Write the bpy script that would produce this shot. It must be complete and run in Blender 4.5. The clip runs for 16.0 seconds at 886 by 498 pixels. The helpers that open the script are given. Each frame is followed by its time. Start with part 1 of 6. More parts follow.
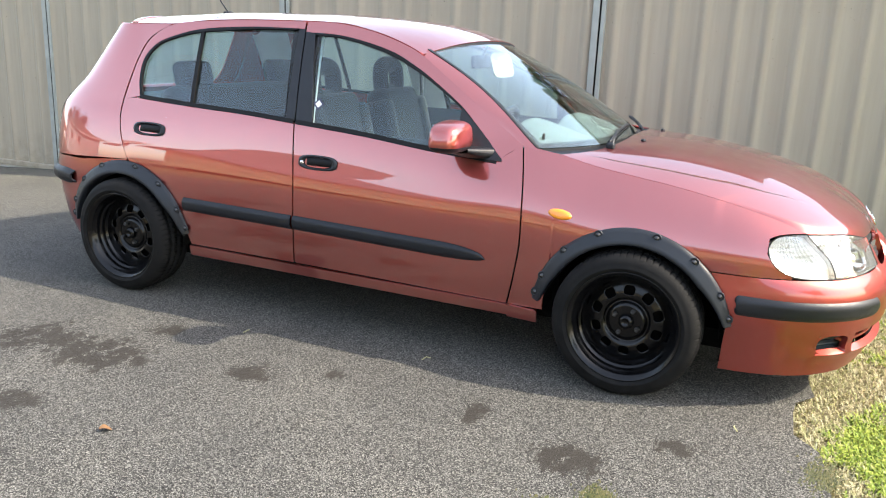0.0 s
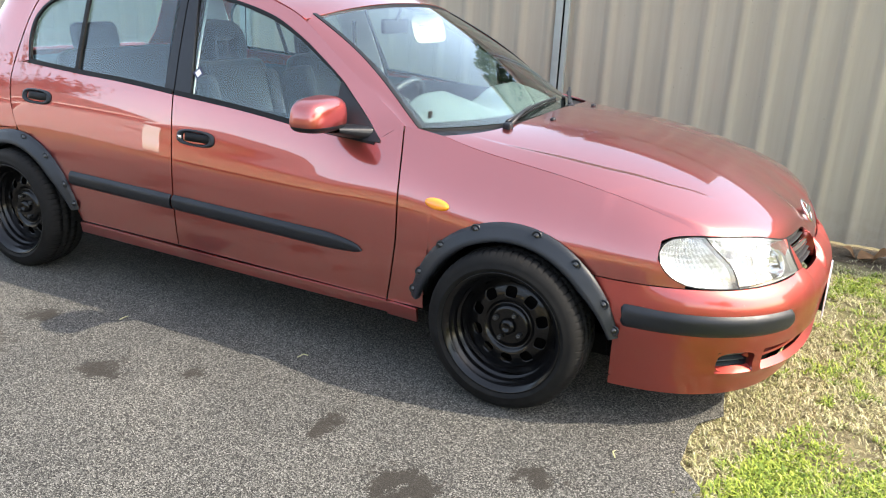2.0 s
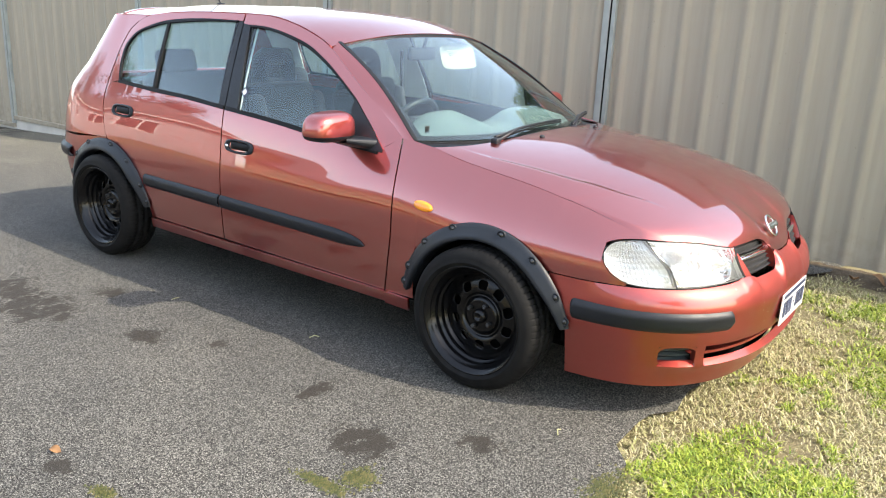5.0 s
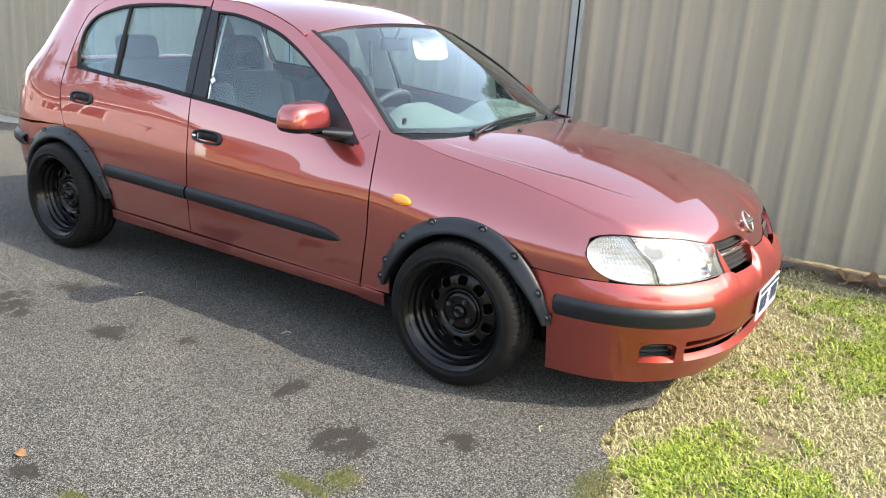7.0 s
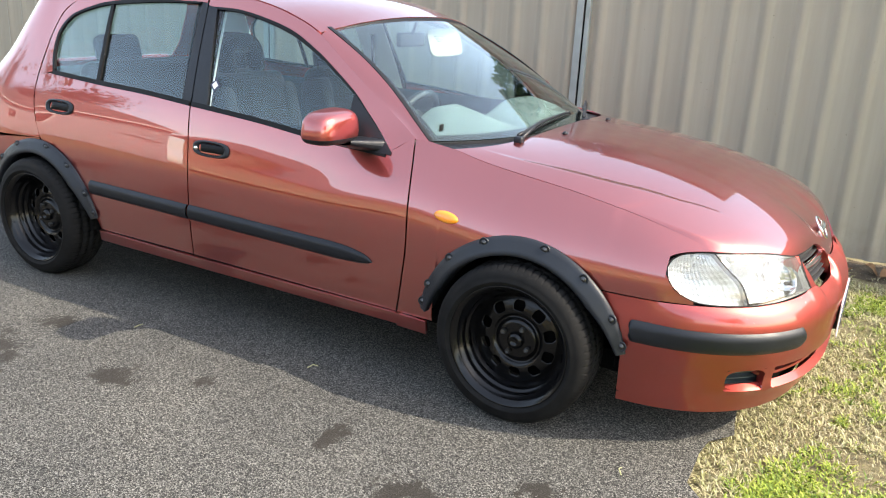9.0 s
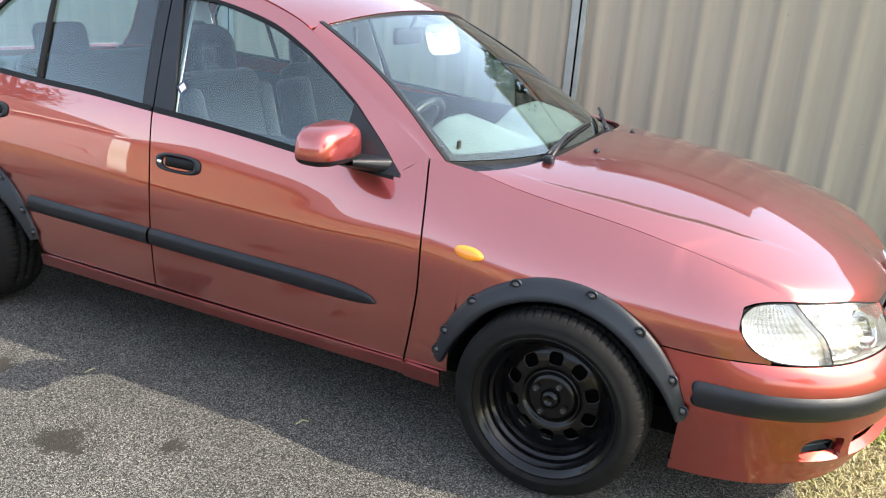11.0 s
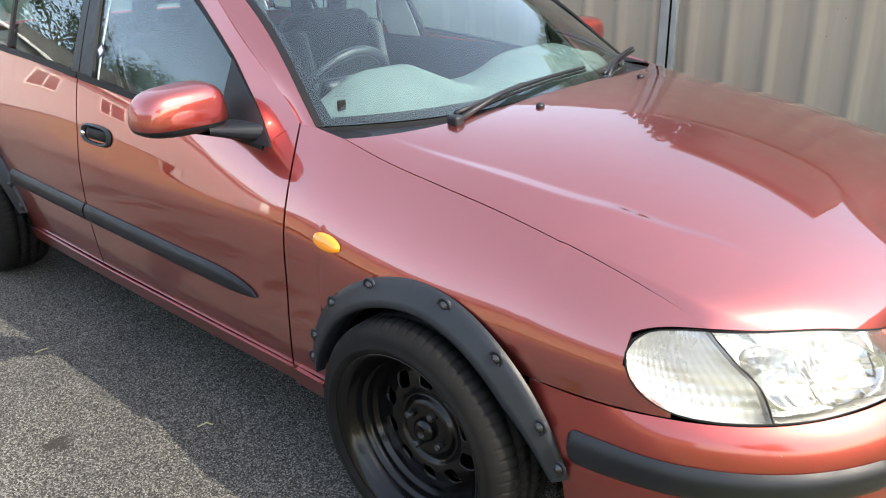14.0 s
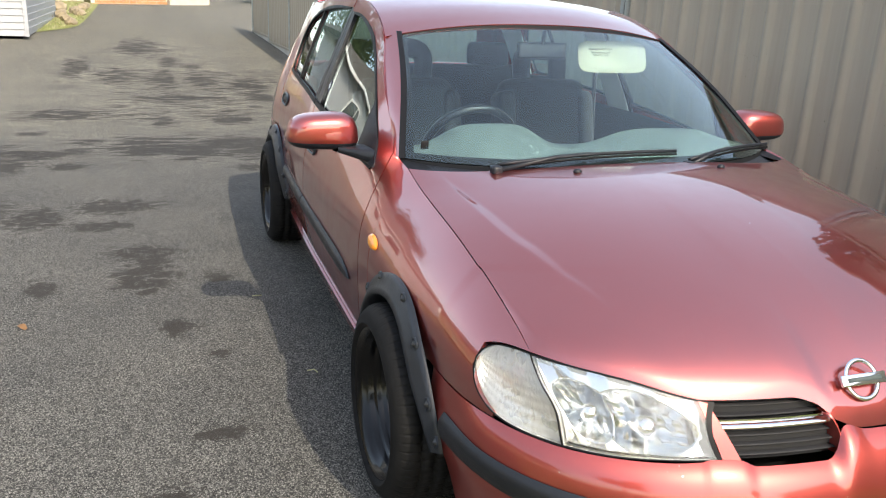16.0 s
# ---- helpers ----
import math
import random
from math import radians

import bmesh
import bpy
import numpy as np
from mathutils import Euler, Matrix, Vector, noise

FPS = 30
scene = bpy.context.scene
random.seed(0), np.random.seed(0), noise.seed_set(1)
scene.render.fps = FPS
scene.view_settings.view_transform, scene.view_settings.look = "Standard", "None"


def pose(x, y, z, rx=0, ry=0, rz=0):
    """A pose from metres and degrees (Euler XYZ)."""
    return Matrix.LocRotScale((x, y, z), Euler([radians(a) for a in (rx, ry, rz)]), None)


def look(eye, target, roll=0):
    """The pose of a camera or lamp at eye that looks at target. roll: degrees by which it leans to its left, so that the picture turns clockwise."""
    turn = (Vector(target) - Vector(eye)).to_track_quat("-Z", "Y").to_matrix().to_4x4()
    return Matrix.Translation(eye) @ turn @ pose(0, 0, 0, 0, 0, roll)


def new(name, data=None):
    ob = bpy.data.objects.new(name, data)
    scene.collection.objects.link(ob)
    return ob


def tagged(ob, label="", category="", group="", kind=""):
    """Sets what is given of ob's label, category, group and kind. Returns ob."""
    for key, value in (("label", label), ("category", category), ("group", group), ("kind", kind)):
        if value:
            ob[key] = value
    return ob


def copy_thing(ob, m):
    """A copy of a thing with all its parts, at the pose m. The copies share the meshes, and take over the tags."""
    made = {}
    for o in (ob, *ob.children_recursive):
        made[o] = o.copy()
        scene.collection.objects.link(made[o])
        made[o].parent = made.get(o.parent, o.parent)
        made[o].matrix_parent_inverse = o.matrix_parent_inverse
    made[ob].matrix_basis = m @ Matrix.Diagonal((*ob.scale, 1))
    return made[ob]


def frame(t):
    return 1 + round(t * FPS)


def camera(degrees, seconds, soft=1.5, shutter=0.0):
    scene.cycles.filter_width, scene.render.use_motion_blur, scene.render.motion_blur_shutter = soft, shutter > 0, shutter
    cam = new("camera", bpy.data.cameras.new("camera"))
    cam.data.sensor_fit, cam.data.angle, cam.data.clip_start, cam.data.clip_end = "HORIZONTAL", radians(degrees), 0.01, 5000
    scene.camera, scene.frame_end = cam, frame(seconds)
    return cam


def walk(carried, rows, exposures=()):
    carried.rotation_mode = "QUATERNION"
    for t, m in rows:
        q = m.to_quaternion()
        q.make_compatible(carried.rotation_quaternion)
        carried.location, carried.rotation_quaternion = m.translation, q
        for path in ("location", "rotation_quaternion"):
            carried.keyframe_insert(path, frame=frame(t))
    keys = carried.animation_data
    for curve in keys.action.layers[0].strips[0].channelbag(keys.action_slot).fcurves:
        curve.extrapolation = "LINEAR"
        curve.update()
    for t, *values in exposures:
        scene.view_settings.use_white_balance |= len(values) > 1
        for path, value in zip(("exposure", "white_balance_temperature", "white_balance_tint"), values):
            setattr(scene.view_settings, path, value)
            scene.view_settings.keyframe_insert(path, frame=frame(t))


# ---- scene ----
cam = camera(57.3, 16.0, soft=1.1)
PATH = [
    (0, (1.791, -3.98, 1.377), (1.026, -2.204, 0.865), 2.5),
    (0.5, (1.843, -3.842, 1.381), (1.158, -2.048, 0.821), 1.6),
    (1, (1.82, -3.626, 1.425), (1.27, -1.797, 0.829), 1.5),
    (1.5, (2.003, -3.446, 1.431), (1.265, -1.686, 0.833), 2.0),
    (2, (2.236, -3.359, 1.448), (1.385, -1.659, 0.826), 2.9),
    (2.5, (2.422, -3.465, 1.455), (1.522, -1.789, 0.838), 2.9),
    (3, (2.659, -3.472, 1.461), (1.599, -1.888, 0.854), 2.4),
    (3.5, (2.869, -3.417, 1.462), (1.738, -1.875, 0.877), 2.6),
    (4, (2.906, -3.416, 1.481), (1.74, -1.891, 0.918), 2.3),
    (4.5, (2.902, -3.44, 1.467), (1.742, -1.911, 0.906), 2.6),
    (5, (2.907, -3.45, 1.467), (1.793, -1.887, 0.905), 2.8),
    (5.2, (2.912, -3.438, 1.471), (1.821, -1.859, 0.906), 2.5),
    (7.3, (2.71, -3.484, 1.455), (1.708, -1.849, 0.889), 3.9),
    (7.5, (2.603, -3.498, 1.459), (1.61, -1.854, 0.9), 3.6),
    (8, (2.433, -3.453, 1.464), (1.445, -1.809, 0.898), 2.7),
    (8.5, (2.379, -3.342, 1.465), (1.378, -1.714, 0.876), 2.3),
    (9, (2.292, -3.332, 1.455), (1.379, -1.656, 0.858), 3.0),
    (9.2, (2.219, -3.313, 1.455), (1.348, -1.612, 0.864), 3.3),
    (11.3, (1.836, -2.997, 1.464), (1.065, -1.26, 0.843), 4.3),
    (11.5, (1.863, -2.999, 1.429), (1.139, -1.232, 0.835), 3.7),
    (12, (1.871, -2.961, 1.413), (1.365, -1.112, 0.845), 2.2),
    (12.5, (1.934, -2.722, 1.409), (1.394, -0.89, 0.815), 0.7),
    (13, (2.028, -2.589, 1.407), (1.36, -0.819, 0.76), -1.2),
    (13.5, (2.303, -2.351, 1.424), (1.368, -0.733, 0.71), -2.3),
    (14, (2.384, -2.027, 1.408), (1.139, -0.651, 0.661), -1.2),
    (14.5, (2.62, -1.775, 1.407), (0.988, -0.891, 0.661), -0.4),
    (15, (2.905, -1.699, 1.493), (1.153, -0.948, 0.89), 0.6),
    (15.2, (3.052, -1.701, 1.481), (1.275, -0.966, 0.933), 1.5),
    (15.5, (3.205, -1.665, 1.47), (1.423, -0.951, 0.908), 2.5),
    (16, (3.344, -1.489, 1.477), (1.553, -0.844, 0.864), 2.7),
]
walk(cam, [(t, look(eye, target, roll)) for t, eye, target, roll in PATH],
     [(t, stops + 0.03, 7800 if 11.5 < t < 14.0 else 7350, 10) for t, stops in ((0.0, 1.92), (2.0, 1.92), (3.0, 2.0), (5.0, 1.78), (8.0, 1.75), (9.0, 1.8), (11.5, 1.88), (12.5, 1.8), (13.5, 1.72), (14.0, 1.75), (14.5, 1.9), (15.0, 1.73), (15.5, 1.39), (16.0, 1.28))])

# ---- light ----
SUN_TO = Vector((1.10, 0.28, 1.0)).normalized()
world = bpy.data.worlds.new("sky")
scene.world = world
world.use_nodes = True
wn = world.node_tree.nodes
sky = wn.new("ShaderNodeTexSky")
sky.sky_type = "NISHITA"
sky.sun_disc = False
sky.sun_elevation = math.asin(SUN_TO.z)
sky.sun_rotation = math.atan2(SUN_TO.x, SUN_TO.y)
sky.air_density, sky.dust_density, sky.ozone_density = 1.0, 1.5, 1.0
haze = wn.new("ShaderNodeVectorMath")  # thin high cloud evenly over the whole sky
haze.operation = "ADD"
haze.inputs[1].default_value = (0.90, 0.93, 1.0)
world.node_tree.links.new(sky.outputs[0], haze.inputs[0])
world.node_tree.links.new(haze.outputs[0], wn["Background"].inputs[0])
wn["Background"].inputs[1].default_value = 0.15
sun = new("sun", bpy.data.lights.new("sun", "SUN"))
sun.data.energy, sun.data.angle, sun.data.color = 2.1, radians(0.6), (1.0, 0.955, 0.88)
sun.matrix_world = look((0, 0, 30), Vector((0, 0, 30)) - SUN_TO)


# ---- materials ----
class Nodes:
    """A small builder for node materials."""

    def __init__(self, name):
        self.m = bpy.data.materials.new(name)
        self.m.use_nodes = True
        self.t = self.m.node_tree
        self.b = self.t.nodes["Principled BSDF"]
        self.pos = None

    def node(self, kind, **props):
        n = self.t.nodes.new(kind)
        for k, v in props.items():
            n.inputs[k].default_value = v
        return n

    def link(self, a, b):
        self.t.links.new(a, b)

    def coords(self, scale=(1, 1, 1), place="Object"):
        tc = self.t.nodes.new("ShaderNodeTexCoord")
        mp = self.t.nodes.new("ShaderNodeMapping")
        mp.inputs["Scale"].default_value = scale
        self.link(tc.outputs[place], mp.inputs[0])
        return mp.outputs[0]

    def noise(self, at, scale, detail=4.0, rough=0.55):
        n = self.node("ShaderNodeTexNoise", Scale=scale, Detail=detail, Roughness=rough)
        self.link(at, n.inputs["Vector"])
        return n.outputs["Fac"]

    def ramp(self, fac, stops):
        r = self.t.nodes.new("ShaderNodeValToRGB")
        while len(r.color_ramp.elements) < len(stops):
            r.color_ramp.elements.new(0.5)
        for e, (p, c) in zip(r.color_ramp.elements, stops):
            e.position = p
            e.color = (*c, 1) if isinstance(c, tuple) else (c, c, c, 1)
        self.link(fac, r.inputs[0])
        return r.outputs[0]

    def mix(self, fac, a, b, blend="MIX"):
        n = self.t.nodes.new("ShaderNodeMix")
        n.data_type, n.blend_type = "RGBA", blend
        for sock, v in ((n.inputs[0], fac), (n.inputs[6], a), (n.inputs[7], b)):
            if isinstance(v, bpy.types.NodeSocket):
                self.link(v, sock)
            elif isinstance(v, tuple):
                sock.default_value = (*v, 1)
            else:
                sock.default_value = v
        return n.outputs[2]

    def math(self, op, a, b=0.0):
        n = self.t.nodes.new("ShaderNodeMath")
        n.operation = op
        for sock, v in zip(n.inputs, (a, b)):
            if isinstance(v, bpy.types.NodeSocket):
                self.link(v, sock)
            else:
                sock.default_value = v
        return n.outputs[0]

    def bump(self, height, strength=0.3, distance=0.01, also=None):
        n = self.node("ShaderNodeBump", Strength=strength, Distance=distance)
        self.link(height, n.inputs["Height"])
        if also is not None:
            self.link(also, n.inputs["Normal"])
        self.link(n.outputs[0], self.b.inputs["Normal"])
        return n.outputs[0]

    def set(self, **props):
        for k, v in props.items():
            sock = self.b.inputs[k.replace("_", " ")]
            if isinstance(v, bpy.types.NodeSocket):
                self.link(v, sock)
            elif isinstance(v, tuple):
                sock.default_value = (*v, 1)
            else:
                sock.default_value = v
        return self


def simple(name, colour, rough=0.5, metal=0.0, coat=0.0, grain=0.0, scale=60.0, vary=0.12, spec=0.5):
    """A plain material with mottled colour and fine relief."""
    n = Nodes(name)
    at = n.coords()
    dark = tuple(c * (1 - vary) for c in colour)
    light = tuple(min(1.0, c * (1 + vary)) for c in colour)
    n.set(Base_Color=n.ramp(n.noise(at, scale * 0.12), [(0.3, dark), (0.7, light)]), Metallic=metal, Coat_Weight=coat, Specular_IOR_Level=spec)
    n.set(Roughness=n.ramp(n.noise(at, scale * 0.3), [(0.3, max(0.02, rough - 0.06)), (0.7, min(1.0, rough + 0.06))]))
    if grain:
        n.bump(n.noise(at, scale * 8, 3.0), grain, 0.002)
    return n.m


def paint_material(name, chips):
    """Copper red metallic paint under clear coat; chips: how much stone damage it shows."""
    n = Nodes(name)
    at = n.coords()
    flake = n.noise(at, 900.0, 2.0)
    base = n.ramp(flake, [(0.3, (0.375, 0.059, 0.049)), (0.7, (0.415, 0.066, 0.055))])
    dust = n.ramp(n.noise(at, 9.0, 8.0, 0.7), [(0.55, 0.0), (0.85, 0.10)])
    base = n.mix(dust, base, (0.42, 0.14, 0.11))
    spots = n.math("MULTIPLY", n.ramp(n.noise(at, 110.0, 3.0), [(0.72, 0.0), (0.75, 1.0)]), n.ramp(n.noise(at, 6.0, 2.0), [(0.66 - 0.10 * chips, 0.0), (0.74 - 0.08 * chips, 1.0)]))
    n.set(Base_Color=n.mix(spots, base, (0.66, 0.52, 0.46)), Metallic=0.94)
    n.set(Roughness=n.ramp(n.noise(at, 14.0, 6.0), [(0.3, 0.28 + 0.14 * chips), (0.75, 0.34 + 0.14 * chips)]), Coat_Weight=1.0 - 0.50 * chips, Coat_IOR=2.15)
    n.set(Coat_Roughness=n.ramp(n.noise(at, 25.0, 6.0), [(0.35, 0.006 + 0.06 * chips), (0.8, 0.022 + 0.08 * chips)]))
    n.bump(n.noise(at, 4.0, 2.0), 0.012, 0.01)
    return n.m


def glass_material(name, tint, rough=0.0, ior=1.45, dust=0.0):
    """Clear glass with a thin film of dust."""
    n = Nodes(name)
    film = n.ramp(n.noise(n.coords(), 5.0, 6.0, 0.65), [(0.3, 1.0 - 0.6 * dust), (0.75, 1.0 - 1.3 * dust)])
    n.set(Base_Color=tint, Roughness=rough, IOR=ior, Transmission_Weight=film)
    return n.m


STAINS = ((-1.10, -1.56, 0.17, 0.12), (-0.82, -1.60, 0.30, 0.20), (-0.13, -1.45, 0.12, 0.10), (0.17, -1.30, 0.06, 0.05), (0.82, -1.34, 0.06, 0.11), (1.22, -1.52, 0.16, 0.14), (-0.74, -2.08, 0.16, 0.10), (-0.76, -1.24, 0.10, 0.09),
          (-2.26, -1.78, 0.24, 0.36), (-2.02, -2.24, 0.34, 0.22), (-1.80, -1.85, 0.14, 0.26), (-2.25, -2.60, 0.36, 0.26), (-1.23, -1.62, 0.16, 0.24), (1.55, -1.26, 0.10, 0.08), (0.59, -2.27, 0.07, 0.05),
          (-4.49, -1.61, 0.42, 0.27), (-4.36, -1.13, 0.27, 0.25), (-4.92, -0.68, 0.50, 0.45), (-4.41, -0.61, 0.42, 0.28), (-4.28, -2.46, 0.28, 0.40), (-3.71, -2.61, 0.46, 0.16), (-3.66, -2.19, 0.22, 0.18), (-5.83, -2.72, 0.24, 0.20), (-3.45, -0.78, 0.22, 0.15))
FAR_STAINS = ((-4.7, -1.3, 0.9, 1.0), (-4.3, -2.9, 0.6, 0.6), (-7.6, -2.6, 0.7, 0.7), (-16.5, -1.8, 1.6, 0.6), (-9.44, -1.11, 0.45, 0.75), (-12.27, -2.12, 1.0, 0.42), (-11.92, -1.38, 1.4, 0.24), (-11.61, -0.7, 1.1, 0.34), (-11.2, 0.0, 0.85, 0.34), (-9.64, 0.01, 1.0, 0.26), (-9.92, 0.51, 0.5, 0.15), (-13.27, -2.88, 1.8, 0.28),
              (-6.95, -0.64, 0.5, 0.32), (-6.93, -1.43, 0.62, 0.16), (-14.15, -1.24, 0.9, 0.22), (-13.51, -0.81, 0.5, 0.22))


def asphalt_material():
    n = Nodes("asphalt")
    at = n.coords()
    chips = n.node("ShaderNodeTexVoronoi", Scale=290.0)
    n.link(at, chips.inputs["Vector"])
    tone = n.t.nodes.new("ShaderNodeSeparateColor")
    n.link(chips.outputs["Color"], tone.inputs[0])
    speck = n.math("ADD", n.math("MULTIPLY", tone.outputs[0], 0.55), n.math("MULTIPLY", n.noise(at, 110.0, 4.0, 0.75), 0.45))
    grain = chips.outputs["Distance"]
    base = n.ramp(speck, [(0.24, (0.010, 0.010, 0.0095)), (0.40, (0.032, 0.032, 0.030)), (0.57, (0.082, 0.081, 0.074)), (0.70, (0.165, 0.162, 0.148)), (0.80, (0.29, 0.285, 0.26))])
    wide = n.ramp(n.noise(at, 1.3, 6.0, 0.6), [(0.3, (0.82, 0.82, 0.82)), (0.7, (1.15, 1.13, 1.09))])
    base = n.mix(1.0, base, wide, "MULTIPLY")
    near_rag = n.noise(n.coords((1.5, 0.85, 1.0)), 13.0, 10.0, 0.80)
    far_rag = n.noise(n.coords((2.3, 0.75, 1.0)), 4.6, 5.0, 0.60)
    mask = None
    for rag, group, add in ((near_rag, STAINS, 0.11), (far_rag, FAR_STAINS, 0.10)):
        for cx, cy, rx, ry in group:
            away = n.t.nodes.new("ShaderNodeVectorMath")
            away.operation = "SUBTRACT"
            n.link(at, away.inputs[0])
            away.inputs[1].default_value = (cx, cy, 0)
            mul = n.t.nodes.new("ShaderNodeVectorMath")
            mul.operation = "MULTIPLY"
            n.link(away.outputs[0], mul.inputs[0])
            mul.inputs[1].default_value = (1 / rx, 1 / ry, 0)
            length = n.t.nodes.new("ShaderNodeVectorMath")
            length.operation = "LENGTH"
            n.link(mul.outputs[0], length.inputs[0])
            fall = n.math("MULTIPLY", n.math("MAXIMUM", n.math("SUBTRACT", length.outputs["Value"], 0.45), 0.0), 0.36)
            edge = n.math("SUBTRACT", n.math("ADD", n.math("MULTIPLY", n.math("SUBTRACT", rag, 0.5), 1.7), add), fall)
            spot = n.ramp(edge, [(0.0, 0.0), (0.04, 1.0)])
            mask = spot if mask is None else n.math("MAXIMUM", mask, spot)
    faint = n.math("MULTIPLY", n.ramp(n.noise(n.coords((2.0, 0.8, 1.0)), 1.9, 7.0, 0.7), [(0.63, 0.0), (0.68, 1.0)]), 0.35)
    mask = n.math("MAXIMUM", mask, faint)
    # scattered damp patches along the middle stretch, paler and warmer colour towards the street
    place = n.t.nodes.new("ShaderNodeSeparateXYZ")
    n.link(at, place.inputs[0])
    along = n.ramp(n.math("MULTIPLY", place.outputs[0], -1 / 30.0), [(0.17, 0.0), (0.24, 1.0), (0.43, 1.0), (0.52, 0.0)])
    across = n.ramp(n.math("ADD", n.math("MULTIPLY", place.outputs[1], 0.1), 0.5), [(0.18, 0.0), (0.30, 1.0)])
    reach = n.math("SUBTRACT", 1.0, n.math("MULTIPLY", along, across))
    patchy = n.math("SUBTRACT", n.noise(n.coords((2.6, 0.75, 1.0)), 3.6, 5.0, 0.60), n.math("MULTIPLY", reach, 0.4))
    mask = n.math("MAXIMUM", mask, n.math("MULTIPLY", n.ramp(patchy, [(0.54, 0.0), (0.555, 1.0)]), 0.95))
    far_tone = n.ramp(n.math("ADD", n.math("MULTIPLY", place.outputs[0], -1 / 30.0), n.math("MULTIPLY", n.noise(at, 0.9, 4.0, 0.6), 0.08)), [(0.13, (1.0, 1.0, 1.0)), (0.28, (1.55, 1.50, 1.36))])
    base = n.mix(1.0, base, far_tone, "MULTIPLY")
    base = n.mix(n.math("MULTIPLY", mask, 0.88), base, (0.022, 0.0185, 0.0140))
    n.set(Base_Color=base, Roughness=n.ramp(mask, [(0.0, 0.90), (1.0, 0.82)]), Specular_IOR_Level=0.3)
    one = n.bump(grain, 0.45, 0.005)
    n.bump(speck, 0.35, 0.004, one)
    return n.m


def soil_material():
    n = Nodes("lawn_soil")
    at = n.coords()
    base = n.ramp(n.noise(at, 7.0, 8.0, 0.7), [(0.3, (0.10, 0.080, 0.040)), (0.5, (0.20, 0.170, 0.090)), (0.7, (0.14, 0.13, 0.050))])
    n.set(Base_Color=base, Roughness=0.95)
    n.bump(n.noise(at, 60.0, 6.0, 0.7), 0.8, 0.02)
    return n.m


def grass_material(name, tones):
    n = Nodes(name)
    g = n.t.nodes.new("ShaderNodeNewGeometry")
    base = n.ramp(g.outputs["Random Per Island"], [(i / (len(tones) - 1), c) for i, c in enumerate(tones)])
    n.set(Base_Color=base, Roughness=0.6, Subsurface_Weight=0.0)
    return n.m


def fence_material():
    n = Nodes("beige_steel_sheet")
    at = n.coords()
    streak = n.noise(n.coords((14.0, 14.0, 0.6)), 1.0, 6.0, 0.65)
    base = n.ramp(streak, [(0.3, (0.325, 0.288, 0.226)), (0.7, (0.382, 0.341, 0.268))])
    speck = n.math("MULTIPLY", n.ramp(n.noise(at, 70.0, 2.0), [(0.73, 0.0), (0.76, 1.0)]), n.ramp(n.noise(at, 3.0, 3.0), [(0.5, 0.0), (0.6, 1.0)]))
    base = n.mix(speck, base, (0.10, 0.085, 0.06))
    splash = n.t.nodes.new("ShaderNodeSeparateXYZ")
    tc = n.t.nodes.new("ShaderNodeTexCoord")
    n.link(tc.outputs["Object"], splash.inputs[0])
    mud = n.math("MULTIPLY", n.ramp(splash.outputs[2], [(0.0, 1.0), (0.32, 0.0)]), n.ramp(n.noise(at, 11.0, 6.0, 0.7), [(0.42, 0.0), (0.7, 0.55)]))
    base = n.mix(mud, base, (0.20, 0.17, 0.12))
    n.set(Base_Color=base, Roughness=0.48, Specular_IOR_Level=0.22)
    n.bump(streak, 0.05, 0.004)
    return n.m


def tyre_material():
    n = Nodes("tyre_rubber")
    at = n.coords()
    base = n.ramp(n.noise(at, 18.0, 6.0), [(0.3, (0.004, 0.004, 0.004)), (0.75, (0.010, 0.0098, 0.0096))])
    n.set(Base_Color=base, Roughness=0.75, Specular_IOR_Level=0.2)
    n.bump(n.noise(at, 300.0, 2.0), 0.2, 0.002)
    return n.m


def fabric_material(name, colour):
    n = Nodes(name)
    at = n.coords()
    base = n.ramp(n.noise(at, 40.0, 3.0), [(0.3, tuple(c * 0.85 for c in colour)), (0.7, tuple(c * 1.15 for c in colour))])
    n.set(Base_Color=base, Roughness=0.9, Sheen_Weight=0.1)
    n.bump(n.noise(at, 60.0, 2.0), 0.15, 0.002)
    return n.m


PAINT = paint_material("copper_red_paint", 0.0)
CHIPPED = paint_material("chipped_paint", 1.0)
FADED = paint_material("faded_paint", 0.5)
GLASS = glass_material("window_glass", (0.70, 0.88, 0.90), 0.0, 1.50, 0.0)
LENS = glass_material("clear_lens", (0.95, 0.96, 0.95), 0.02, 1.5, 0.03)
AMBER = simple("amber_lens", (0.85, 0.27, 0.015), 0.15, coat=1.0, vary=0.05)
CHROME = simple("chrome", (0.80, 0.80, 0.80), 0.09, 1.0, vary=0.05)
FROST = simple("ribbed_reflector", (0.52, 0.525, 0.52), 0.30, 0.6, vary=0.06)
SLAT = simple("slat_plastic", (0.010, 0.010, 0.011), 0.7)
REFLECTOR = simple("lamp_reflector", (0.62, 0.635, 0.64), 0.06, 1.0, vary=0.04)
BLACK = simple("black_trim_plastic", (0.011, 0.013, 0.017), 0.40, grain=0.2, scale=80, spec=0.32)
FLARE = simple("flare_plastic", (0.015, 0.018, 0.023), 0.38, grain=0.2, scale=90, spec=0.36)
RUBBER = simple("seal_rubber", (0.006, 0.006, 0.007), 0.5, spec=0.18)
DARK = simple("dark_cavity", (0.005, 0.005, 0.005), 0.9, spec=0.1)
RIM = simple("black_wheel_paint", (0.003, 0.003, 0.0034), 0.20)
